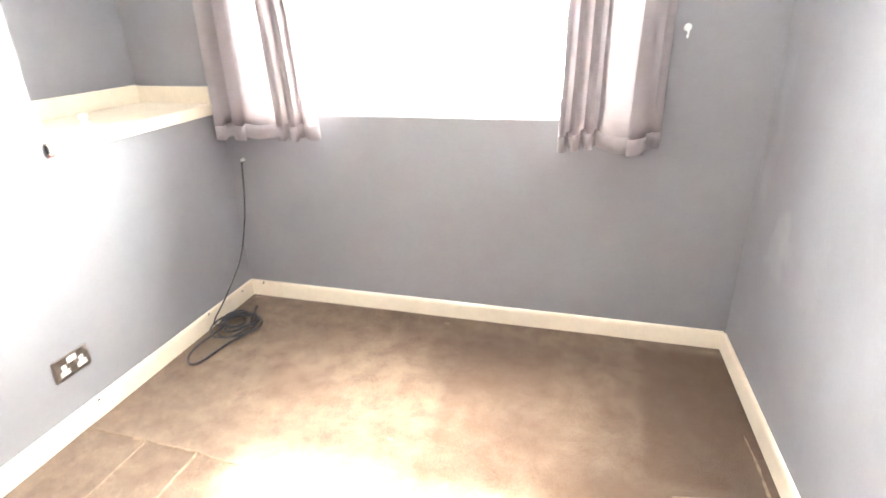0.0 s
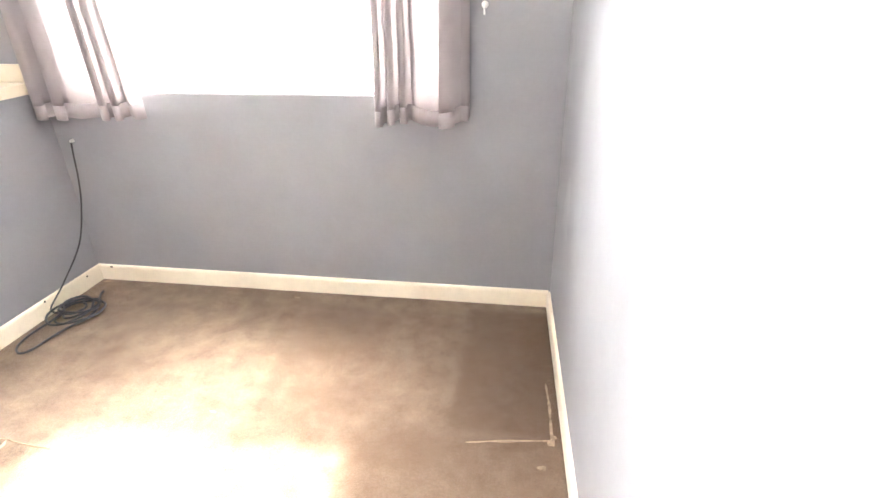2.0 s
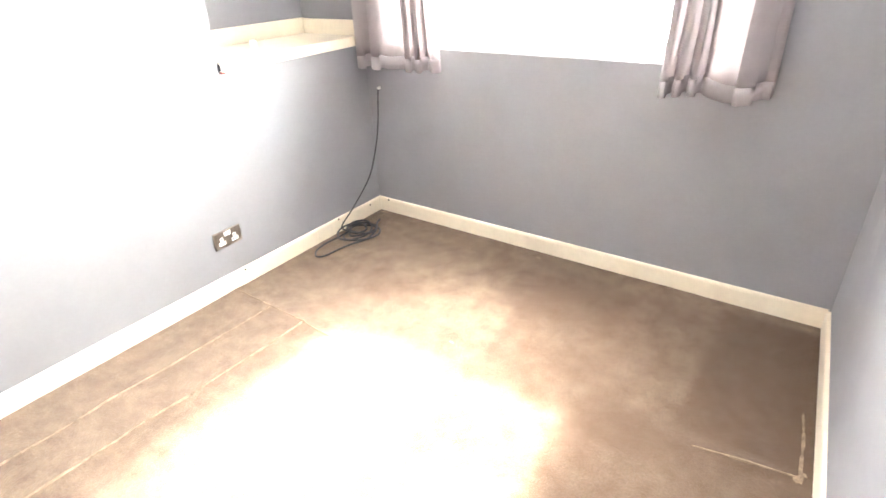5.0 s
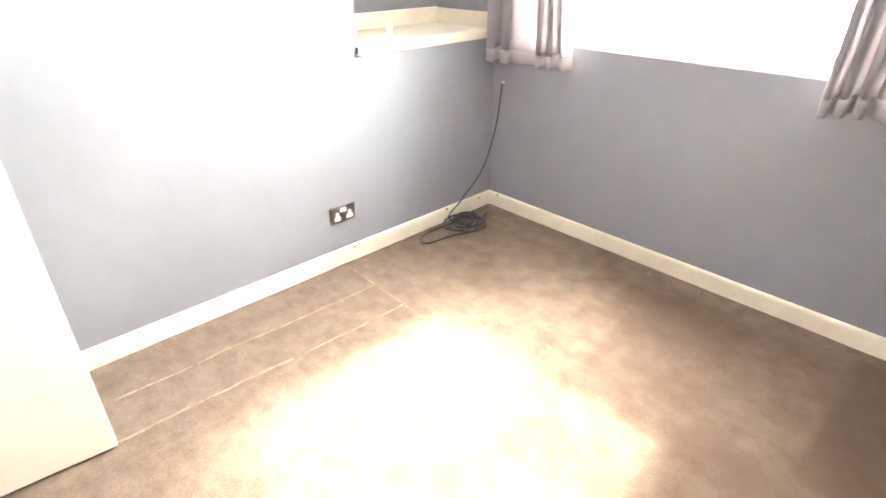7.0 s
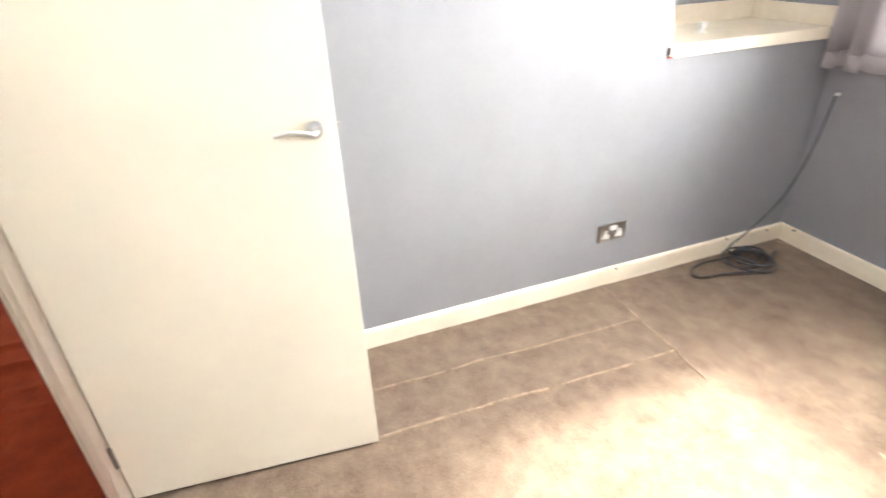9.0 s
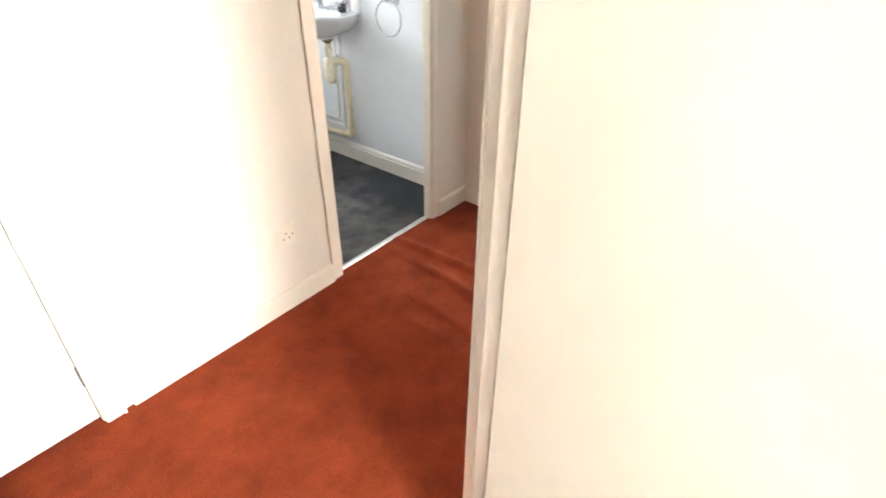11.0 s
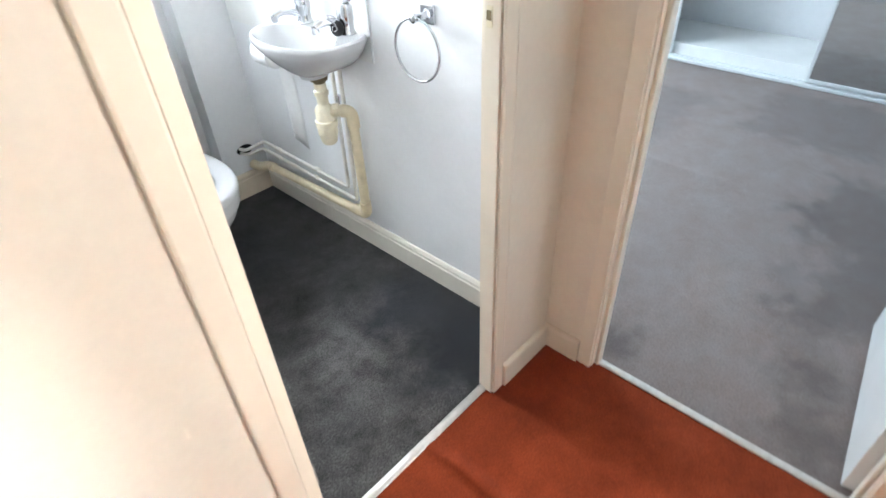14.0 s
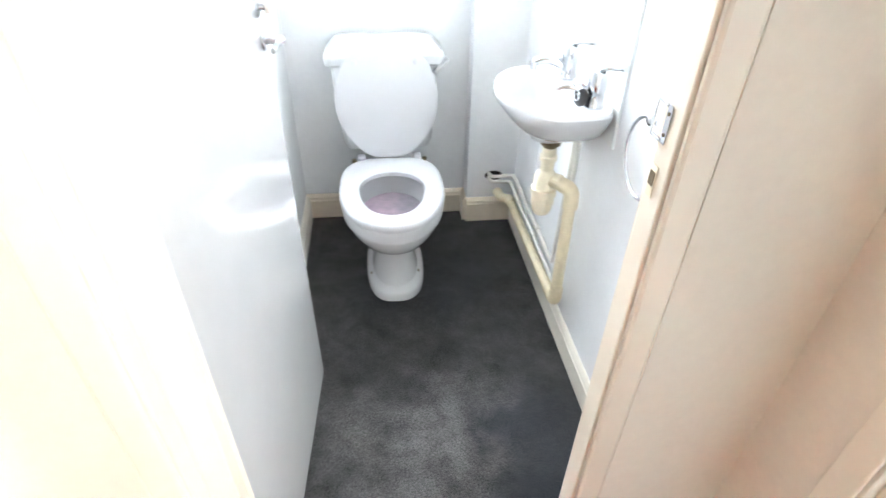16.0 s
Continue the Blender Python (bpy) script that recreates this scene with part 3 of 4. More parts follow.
building(0.022)
keep = thing("latch_keep", "small worn metal latch keep in the bedroom frame", "strike plate", at=(1.108, -0.147, 1.073))
part("plate", box(-0.0016, 0.0004, -0.010, 0.012, -0.028, 0.028, 0.0006), BRUSHED, keep)
part("latch_slot", box(-0.0022, -0.0012, -0.006, 0.006, -0.012, 0.012, 0.0003), DARK, keep, "dark latch slot")
building(0.022)
threshold(0.372, 1.108, -0.176, -0.150)
building(0.027)
threshold(-0.906, -0.274, -1.388, -1.360)
threshold(-1.250, -1.224, -1.160, -0.432)
threshold(-1.250, -1.224, -0.240, 0.473)

building()

# ---- doors ----
def lever_handle(parent, x, y, z, out, way, metal=None, curved=0.012):
    """A lever on a rose: out is +1 or -1 along local x, way along local y."""
    root = part("door_handle", lathe([(0.0245, 0.0), (0.026, 0.003), (0.025, 0.008), (0.020, 0.010), (0.011, 0.011), (0.0095, 0.045)], 24, axis="x") if out > 0 else lathe([(0.0245, 0.0), (0.026, -0.003), (0.025, -0.008), (0.020, -0.010), (0.011, -0.011), (0.0095, -0.045)], 24, axis="x"), metal or SATIN, parent, "satin metal lever handle", True)
    root.location = (x, y, z)
    root.scale = (0.92, 0.80, 0.85)
    pts = smooth_path([(out * 0.040, 0.004 * way, 0), (out * 0.050, -0.010 * way, 0.001), (out * 0.052, -0.045 * way, curved * 0.8), (out * 0.050, -0.085 * way, curved), (out * 0.046, -0.118 * way, curved * 0.5)], 6)
    bm = bmesh.new()
    rings = []
    for i, p in enumerate(pts):
        wz = 0.0095 - 0.003 * i / len(pts)
        wx = 0.006
        rings.append([p + Vector((wx * math.cos(a), 0.0, wz * math.sin(a))) for a in [2 * math.pi * k / 10 for k in range(10)]])
    loft(bm, rings)
    part("lever", bm, metal or SATIN, root, "", True)
    return root


def flush_door(name, label, width, at, turn, material, handle_faces, thick=0.035, latch_plate=True, handle_z=1.045, metal=None):
    """A plain flush door, hinged at its local origin, its leaf along local +y; handles on local +x and -x."""
    root = thing(name, label, "door", at=at, turn=turn, kind="structure")
    part("leaf", box(-thick / 2, thick / 2, 0.0, width, 0.012, DOOR_H - 0.004, 0.002, 2), material, root)
    for hz in (0.20, 1.72):
        part("hinge", lathe([(0.006, hz - 0.04), (0.0065, hz - 0.038), (0.0065, hz + 0.038), (0.006, hz + 0.04)], 10, at=(handle_faces[0] * (thick / 2 + 0.003), -0.003, 0)), BRUSHED, root, "", True)
    if latch_plate:
        p = part("latch", box(-0.012, 0.012, width - 0.0005, width + 0.002, handle_z - 0.03, handle_z + 0.03, 0.0008), BRUSHED, root)
        part("latch_bolt", box(-0.006, 0.006, width + 0.001, width + 0.009, handle_z - 0.008, handle_z + 0.008, 0.002), BRUSHED, p)
    for o in handle_faces:
        lever_handle(root, o * thick / 2, width - 0.050, handle_z, o, 1, metal)
    return root


building(0.018)
flush_door("door_1", "plain flush ivory bedroom door standing open", 0.755, (0.380, -0.118, 0), -6.0, DOOR_PAINT, (1, -1), handle_z=1.088)
building(0.027)
d2 = flush_door("door_2", "white gloss toilet door standing open inwards", 0.672, (-0.3065, -1.424, 0), 176.5, WC_DOOR, (1,), handle_z=1.095, metal=CHROME)
part("lipping", box(-0.0172, 0.0172, -0.0016, -0.0002, 0.014, DOOR_H - 0.006), GLOSS_HALL, d2, "ivory painted hinge edge")
flush_door("door_3", "white bedroom door standing open against partition", 0.70, (-1.268, -0.452, 0), 95.0, GLOSS_WHITE, (1, -1), handle_z=1.03)
flush_door("door_4", "plain white closed door off the hall", 0.722, (0.779, -1.376, 0), -90.0, GLOSS_WHITE, (-1, 1), handle_z=1.03)
building()
# thumb turn above the toilet door's handle
bz = part("bolt_turn", lathe([(0.020, 0.0), (0.021, 0.003), (0.018, 0.006), (0.008, 0.007), (0.007, 0.02)], 20, axis="x"), CHROME, d2, "chrome thumb turn", True)
bz.location = (0.0175, 0.620, 1.160)
part("thumb_piece", box(0.016, 0.03, -0.004, 0.004, -0.014, 0.014, 0.003), SATIN, bz)


# ---- windows ----
def window(name, x0, x1, z0, z1, y, label, bars, sill_y=None, transoms=()):
    root = thing(name, label, "window", kind="structure")
    w_, d_ = 0.06, 0.06
    part("window_frame", box(x0, x1, y, y + d_, z0, z0 + w_, 0.004), UPVC, root)
    part("window_frame", box(x0, x1, y, y + d_, z1 - w_, z1, 0.004), UPVC, root)
    edges = [x0, *bars, x1]
    for i, e in enumerate(edges):
        a = e if i == 0 else e - w_ if i == len(edges) - 1 else e - w_ / 2
        part("window_frame", box(a, a + w_, y, y + d_, z0 + w_, z1 - w_, 0.004), UPVC, root)
    for a, b in zip(edges, edges[1:]):
        g = part("pane", box(a + 0.02, b - 0.02, y + 0.026, y + 0.032, z0 + 0.02, z1 - 0.02), GLASS, root)
        g.visible_shadow = False
    for a, b, c, d in transoms:
        part("transom", box(a, b, y - 0.002, y + d_ + 0.002, c, d, 0.004), UPVC, root)
    if sill_y is not None:
        lo, hi = sorted((sill_y, y if sill_y < y else y + d_))
        part("window_sill", box(x0, x1, lo, hi, z0 - 0.004, z0 + 0.018, 0.005), GLOSS_WHITE, root)
    return root


window("window_1", 0.24, 1.90, 1.02, 2.28, 3.19, "wide white plastic bedroom window, bright sky beyond", [1.20], sill_y=3.03, transoms=[(1.23, 1.84, 1.37, 1.43)])
building(0.027, 0.062)
window("window_2", -0.96, -0.28, 1.045, 2.05, -3.29, "small white toilet window above the cistern", [], sill_y=-3.115)
building(0.027)
window("window_3", -3.45, -1.95, 1.0, 2.1, -3.49, "white plastic back bedroom window", [-2.7])
window("window_4", -3.25, -1.95, 0.95, 2.1, 2.52, "white plastic front room window", [-2.6])

building()
tagged(finish("backdrop_sky", box(-8.0, 10.0, 9.0, 9.05, -5.0, 5.0), SKY_GLOW), "plain bright hazy sky beyond the window", "sky", kind="structure")


# ---- bedroom: shelf in the recess ----
def recess_shelf():
    root = thing("recess_shelf", "cream painted boxed shelf with raised edges in the recess", "shelf", at=(-0.25, 2.54, 1.022))
    o = (-0.25, 2.54, 1.022)

    def p(name, x0, x1, y0, y1, z0, z1, bev=0.003):
        return part(name, box(x0 - o[0], x1 - o[0], y0 - o[1], y1 - o[1], z0 - o[2], z1 - o[2], bev), GLOSS, root)

    p("board", -0.495, -0.022, 2.065, 3.010, 1.0225, 1.066)
    p("front_edge", -0.021, -0.004, 2.062, 2.998, 1.024, 1.075)
    p("upstand", -0.497, -0.480, 2.066, 3.010, 1.067, 1.155)
    p("upstand", -0.479, -0.030, 2.995, 3.011, 1.067, 1.150)
    p("upstand", -0.479, -0.022, 2.064, 2.078, 1.067, 1.162)
    return root


recess_shelf()


def shelf_knob():
    root = thing("door_stop_knob", "small white plastic knob lying on the shelf", "knob", at=(-0.235, 2.43, 1.066))
    part("base", lathe([(0.020, 0.0), (0.021, 0.004), (0.017, 0.010), (0.010, 0.014)], 20), WHITE_PLASTIC, root, "", True)
    part("cap", lathe([(0.009, 0.0142), (0.016, 0.022), (0.019, 0.032), (0.016, 0.042), (0.006, 0.046)], 20), WHITE_PLASTIC, root, "", True)


shelf_knob()
corner = thing("corner_clip", "small dark bracket with red end under the shelf corner", "bracket", at=(-0.012, 2.066, 1.03))
part("plate", box(-0.003, 0.008, -0.008, 0.004, 0.006, 0.036, 0.002), BLACK_RUBBER, corner)
part("tip", box(-0.003, 0.010, -0.005, 0.016, -0.006, 0.004, 0.003), RED_PLASTIC, corner, "dull red tip")


# ---- bedroom: curtains ----
def curtain(name, x0, x1, groups, label, z_top=2.33, z_bot=0.925, flare=0.0):
    """A curtain hung in folds. groups: along its width, (from, to, folds, depth)."""
    root = thing(name, label, "curtain", group="bedroom curtains", at=((x0 + x1) / 2, 2.93, z_bot))
    o = Vector(((x0 + x1) / 2, 2.93, z_bot))
    plan = []
    for a, b, folds, depth in groups:
        n = max(8, int(folds * 14))
        for i in range(n):
            s = i / n
            ph = 2 * math.pi * folds * s
            plan.append((a + (b - a) * s + (0.40 * (b - a) / max(folds, 1)) * math.sin(2 * ph) * (folds > 0.9), -depth * math.sin(ph)))
    plan.append((groups[-1][1], 0.0))
    zs = [z_top, 2.2, 2.1, 1.9, 1.7, 1.5, 1.35, 1.2, 1.1, 1.05, 0.992]

    def row(z):
        k = (z_top - z) / (z_top - z_bot)
        out = []
        for i, (x, y) in enumerate(plan):
            u = (x - x0) / (x1 - x0)
            xx = x + flare * (k - 1) * (u if flare > 0 else 1 - u) + 0.006 * noise.noise((x * 9, z * 3, 1))
            out.append(Vector((xx, 2.93 + y * (0.75 + 0.35 * k) + 0.006 * noise.noise((x * 14, z * 2.5, 4)), z + ((0.020 * noise.noise((x * 7, 0, 8)) + 0.30 * y) if z < 1.0 else 0))) - o)
        return out

    for nm, levels in (("cloth", zs), ("hem", [0.991, 0.96, z_bot])):
        bm = bmesh.new()
        loft(bm, [row(z) for z in levels], closed=False)
        ob = part(nm, bm, CLOTH if nm == "cloth" else HEM, root, "", True)
        sol = ob.modifiers.new("thickness", "SOLIDIFY")
        sol.thickness, sol.offset = (0.0016 if nm == "cloth" else 0.003), 0.0
    return root


curtain("curtain", 0.03, 0.575, [(0.03, 0.19, 1.5, 0.034), (0.19, 0.37, 0.5, 0.012), (0.37, 0.51, 2.0, 0.034), (0.51, 0.575, 0.5, 0.018)], "mauve-grey curtain drawn aside in soft folds", flare=0.10)
curtain("curtain", 1.665, 2.055, [(1.665, 1.83, 3.0, 0.034), (1.83, 1.945, 0.5, 0.010), (1.945, 2.055, 1.0, 0.030)], "mauve-grey curtain hanging straight with deep hem", flare=-0.03)
pole = thing("curtain_pole", "slim white curtain pole above the window", "curtain pole", at=(1.07, 2.93, 2.345))
part("pole", lathe([(0.012, -1.08), (0.012, 1.08)], 16, axis="x"), UPVC, pole, "", True)
for sx in (-1.0, 1.0):
    part("bracket", box(sx - 0.01, sx + 0.01, 0.0, 0.085, -0.012, 0.012, 0.003), UPVC, pole)
hook = thing("curtain_hook", "small white tieback hook screwed to the wall", "hook", at=(2.115, 3.015, 1.382))
part("plate", lathe([(0.014, 0.0), (0.014, -0.003), (0.010, -0.006)], 16, axis="y"), WHITE_PLASTIC, hook, "", True)
part("hook_arm", tube(smooth_path([(0, -0.004, 0), (0, -0.026, -0.004), (0, -0.034, -0.020), (0, -0.028, -0.034), (0, -0.016, -0.030)], 6), 0.0035, 8), WHITE_PLASTIC, hook, "", True)


# ---- bedroom: socket, cable ----
def double_socket(name, label, at, turn, plate, rockers):
    """A double socket on a wall; local +x is out of the wall, its width along local y."""
    root = thing(name, label, "socket", at=at, turn=turn)
    part("plate", box(0.0, 0.007, -0.074, 0.074, -0.043, 0.043, 0.002), plate, root)
    for s in (-1, 1):
        ins = part("insert", add_box(box(0.0062, 0.0080, s * 0.036 - 0.019, s * 0.036 + 0.019, -0.029, -0.010, 0.0008), 0.0062, 0.0080, s * 0.036 - 0.009, s * 0.036 + 0.009, -0.0105, 0.012, 0.0008), rockers, root)
        part("earth_hole", box(0.0078, 0.0084, s * 0.036 - 0.0022, s * 0.036 + 0.0022, -0.001, 0.007), DARK, ins)
        for q in (-1, 1):
            part("pin_hole", box(0.0078, 0.0084, s * 0.036 + q * 0.011 - 0.0032, s * 0.036 + q * 0.011 + 0.0032, -0.021, -0.017), DARK, ins)
        part("switch", box(0.0062, 0.0105, s * 0.0095 - 0.0088, s * 0.0095 + 0.0088, 0.012, 0.034, 0.0015), rockers, root, "white rocker switch")
    for s in (-1, 1):
        part("screw", lathe([(0.0035, 0.0068), (0.0035, 0.0078), (0.002, 0.0082)], 10, at=(0, s * 0.0655, 0.0), axis="x"), BRUSHED, root, "", True)
    return root


double_socket("wall_socket", "brushed steel double socket with white inserts", (-0.015, 1.899, 0.281), 0, BRUSHED, WHITE_PLASTIC)
building(0.027)
hs = thing("hall_socket", "small cream plastic single socket above hall skirting", "socket", at=(-0.012, -1.34, 0.335), turn=90)
part("plate", box(0.0, 0.009, -0.043, 0.043, -0.043, 0.043, 0.003), GLOSS_HALL, hs)
for hy, hz in ((0.0, 0.012), (-0.013, -0.010), (0.013, -0.010), (0.030, 0.0)):
    part("pin_hole", box(0.0088, 0.0094, hy - 0.003, hy + 0.003, hz - 0.003, hz + 0.003), BRASS_DARK, hs)

building()

def cable():
    rnd = random.Random(5)
    root = thing("coiled_cable", "dark coaxial cable hanging from wall, coiled on carpet", "cable", at=(0.10, 2.6, 0.0))
    o = Vector((0.10, 2.6, 0.0))
    pts = [(0.072, 3.012, 0.785), (0.070, 3.000, 0.775), (0.066, 2.992, 0.70), (0.060, 2.985, 0.60), (0.054, 2.955, 0.46), (0.050, 2.87, 0.28), (0.048, 2.70, 0.135), (0.040, 2.60, 0.055)]
    a0 = 3.6
    for k in range(64):
        a = a0 + 2 * math.pi * 5.2 * k / 64
        r = 0.082 + 0.034 * math.sin(k * 0.37) + 0.010 * math.sin(k * 1.3) + rnd.uniform(-0.004, 0.004)
        cx, cy = 0.125 + 0.012 * math.sin(k * 0.35), 2.655 + 0.014 * math.cos(k * 0.27)
        pts.append((cx + r * math.cos(a) * 0.95, cy + r * math.sin(a) * (1.05 + 0.25 * math.sin(k * 0.21)), 0.008 + 0.012 * abs(math.sin(k * 0.45)) + 0.0006 * k))
    pts += [(0.06, 2.56, 0.012), (0.045, 2.45, 0.008), (0.065, 2.36, 0.008), (0.115, 2.315, 0.008), (0.150, 2.345, 0.008), (0.165, 2.43, 0.010), (0.19, 2.52, 0.014), (0.225, 2.60, 0.016), (0.21, 2.70, 0.02), (0.15, 2.78, 0.012), (0.118, 2.83, 0.010)]
    lead = smooth_path(pts, 5)
    part("lead", tube([p - o for p in lead], [0.0040 if i < 36 else 0.0054 for i in range(len(lead))], 8), CABLE, root, "", True)
    part("wall_plug", lathe([(0.008, 0.0), (0.008, -0.012), (0.005, -0.02)], 12, at=(-0.028, 0.414, 0.786), axis="y"), SATIN, root, "", True)
    part("end_plug", tube([Vector((0.118, 2.83, 0.010)) - o, Vector((0.112, 2.858, 0.012)) - o], 0.006, 10), CABLE, root, "", True)


cable()

# screw holes and a filler spot in the skirting
for x, y, z, ax in ((0.0, 1.943, 0.078, "x"), (0.0, 2.90, 0.07, "x"), (0.0, 2.62, 0.082, "x"), (0.075, 3.0, 0.082, "y")):
    bm = lathe([(0.0055, -0.002), (0.0055, 0.0006 if ax == "x" else 0.002)], 12, axis=ax)
    ob = tagged(finish("screw_hole", bm, DARK), "dark empty screw hole in the skirting", "hole", kind="structure")
    ob.location = (x, y - (0.0022 if ax == "y" else 0), z)


def fray(a, b, wide, seed, label="pale frayed carpet seam"):
    """A ragged strand of carpet backing along a seam."""
    rnd = random.Random(seed)
    a, b = Vector(a), Vector(b)
    n = max(6, int((b - a).length / 0.02))
    d = (b - a).normalized()
    left = Vector((-d.y, d.x))
    bm = bmesh.new()
    rings = []
    for i in range(n + 1):
        p = a + (b - a) * i / n
        wav = 0.012 * noise.noise((p.x * 4, p.y * 4, 9))
        p = p - Vector((wav, wav))
        wd = wide * (0.35 + 0.65 * rnd.random()) * (0.2 if i in (0, n) else 1)
        z = bedroom_height(p.x, p.y)
        rings.append([(p.x + left.x * o * wd, p.y + left.y * o * wd, z + u) for o, u in ((-1, -0.003), (-0.5, 0.0022), (0.5, 0.0022), (1, -0.003))])
    loft(bm, rings, closed=False)
    return tagged(finish("carpet_seam", bm, FRAY, smooth=True), label, "carpet seam", kind="structure")


fray((0.03, 1.866), (0.70, 1.845), 0.006, 1)
fray((0.285, 1.85), (0.240, 0.45), 0.007, 2)
fray((0.515, 1.85), (0.462, 0.45), 0.008, 3)
fray((2.15, 2.067), (2.45, 2.113), 0.007, 4)
fray((2.455, 2.10), (2.43, 2.42), 0.009, 5)
fray((2.44, 2.09), (2.465, 2.14), 0.022, 6)
fray((0.015, 2.972), (0.075, 2.985), 0.016, 11)
fray((2.40, 2.95), (2.43, 2.965), 0.016, 7)
fray((1.15, 2.94), (1.18, 2.938), 0.010, 8)
fray((1.158, 2.098), (1.188, 2.094), 0.013, 9)
fray((2.395, 1.985), (2.425, 1.99), 0.017, 10)


building(0.027, 0.012)
# ---- toilet ----
def oval(cx, cy, z, rx, front, back, n=40, power=2.0, heel=0.0):
    """An egg-shaped ring: rx half width, front and back the reach to +y and -y."""
    out = []
    for i in range(n):
        a = 2 * math.pi * i / n
        c, s = math.cos(a), math.sin(a)
        p = heel if heel and s < 0 else power
        c, s = math.copysign(abs(c) ** (2 / p), c), math.copysign(abs(s) ** (2 / p), s)
        out.append((cx + rx * c, cy + (front if s > 0 else back) * s, z))
    return out


def toilet():
    at = (-0.627, -2.577, 0.0)
    root = thing("toilet", "white close-coupled toilet with seat down and lid raised", "toilet", at=at, turn=0.0)
    # local: +y towards the door
    bm = bmesh.new()
    rings = [oval(0, -0.10, 0.0, 0.116, 0.236, 0.20, power=2.7), oval(0, -0.10, 0.026, 0.116, 0.236, 0.20, power=2.7), oval(0, -0.10, 0.038, 0.109, 0.228, 0.20, power=2.6), oval(0, -0.10, 0.048, 0.092, 0.200, 0.20, power=2.5), oval(0, -0.10, 0.12, 0.079, 0.158, 0.20, power=2.3),
             oval(0, -0.09, 0.19, 0.084, 0.150, 0.20), oval(0, -0.06, 0.230, 0.116, 0.190, 0.21), oval(0, -0.03, 0.275, 0.152, 0.230, 0.235), oval(0, -0.02, 0.320, 0.174, 0.250, 0.245), oval(0, -0.02, 0.345, 0.180, 0.256, 0.247), oval(0, -0.02, 0.350, 0.188, 0.265, 0.25), oval(0, -0.02, 0.386, 0.191, 0.268, 0.252), oval(0, -0.02, 0.397, 0.186, 0.262, 0.248),
             oval(0, -0.02, 0.398, 0.150, 0.222, 0.19), oval(0, -0.02, 0.375, 0.142, 0.212, 0.175), oval(0, -0.02, 0.30, 0.120, 0.180, 0.145), oval(0, -0.03, 0.24, 0.095, 0.14, 0.11), oval(0, -0.04, 0.20, 0.05, 0.07, 0.06)]
    loft(bm, rings)
    part("bowl", bm, CERAMIC, root, "", True)
    part("water", loft(bmesh.new(), [oval(0, -0.02, 0.310, 0.1215, 0.183, 0.147), oval(0, -0.02, 0.312, 0.1215, 0.183, 0.147)]), WATER, root, "pink tinted water")
    # seat ring
    bm = bmesh.new()
    out_, in_ = (0.190, 0.268, 0.235), (0.118, 0.186, 0.118)
    rr = []
    for w_, z in ((0.0, 0.402), (-0.02, 0.412), (0.02, 0.4235), (0.12, 0.4295), (0.5, 0.4315), (0.88, 0.428), (1.0, 0.420), (0.99, 0.404), (0.9, 0.401)):
        a = [o + (i - o) * w_ for o, i in zip(out_, in_)]
        rr.append(oval(0, -0.015, z, a[0], a[1], a[2], 48, 2.1, 2.1 + 1.1 * (1 - max(0, min(1, w_)))))
    rows = [[bm.verts.new(p) for p in ring] for ring in rr]
    for a, b in zip(rows, rows[1:] + rows[:1]):
        for i in range(48):
            j = (i + 1) % 48
            bm.faces.new((a[i], a[j], b[j], b[i]))
    part("seat", bm, SEAT_PLASTIC, root, "", True)
    for s in (-1, 1):
        h = part("hinge", box(s * 0.110 - 0.014, s * 0.110 + 0.014, -0.262, -0.224, 0.400, 0.440, 0.006, 3), SEAT_PLASTIC, root, "", True)
        part("hinge_bolt", lathe([(0.010, 0.392), (0.010, 0.404)], 12, at=(s * 0.140, -0.256, 0.012)), BRASS_DARK, h, "", True)
    # raised lid, leaning on the cistern
    bm = bmesh.new()
    lid_rings = []
    for th, sh in ((0.0, 0.965), (0.004, 1.0), (0.013, 1.0), (0.018, 0.96)):
        ring = []
        for i in range(48):
            a = 2 * math.pi * i / 48
            c, s = math.cos(a), math.sin(a)
            if s > 0:
                px, pz = 0.193 * c * sh, 0.225 + 0.240 * s * sh
            else:
                px = 0.193 * math.copysign(abs(c) ** 0.62, c) * sh * (1 - 0.30 * abs(s) ** 1.6)
                pz = 0.225 - 0.222 * abs(s) ** 0.85 * sh
            ring.append((px, -th, pz))
        lid_rings.append(ring)
    loft(bm, lid_rings)
    lid = part("lid", bm, SEAT_PLASTIC, root, "white lid raised against cistern", True)
    lid.matrix_parent_inverse = Matrix()
    lid.matrix_basis = pose(0, -0.240, 0.425, 2.5, 0, 0)
    for s in (-1, 1):
        part("buffer", lathe([(0.010, 0.0), (0.010, 0.005), (0.006, 0.007)], 12, at=(s * 0.11, 0.0, 0.375), axis="y"), SEAT_PLASTIC, lid, "", True)
    # cistern
    bm = bmesh.new()

    def rect(z, hw, y0, y1, rad=0.03, n=6):
        out = []
        for cx, cy, a0 in ((hw - rad, y1 - rad, 0), (-hw + rad, y1 - rad, 90), (-hw + rad, y0 + rad, 180), (hw - rad, y0 + rad, 270)):
            for k in range(n + 1):
                a = radians(a0 + 90 * k / n)
                out.append((cx + rad * math.cos(a), cy + rad * math.sin(a), z))
        return out

    loft(bm, [rect(0.42, 0.165, -0.495, -0.345), rect(0.45, 0.178, -0.497, -0.335), rect(0.60, 0.192, -0.498, -0.322), rect(0.775, 0.202, -0.498, -0.315)])
    part("cistern", bm, CERAMIC, root, "", True)
    bm = bmesh.new()
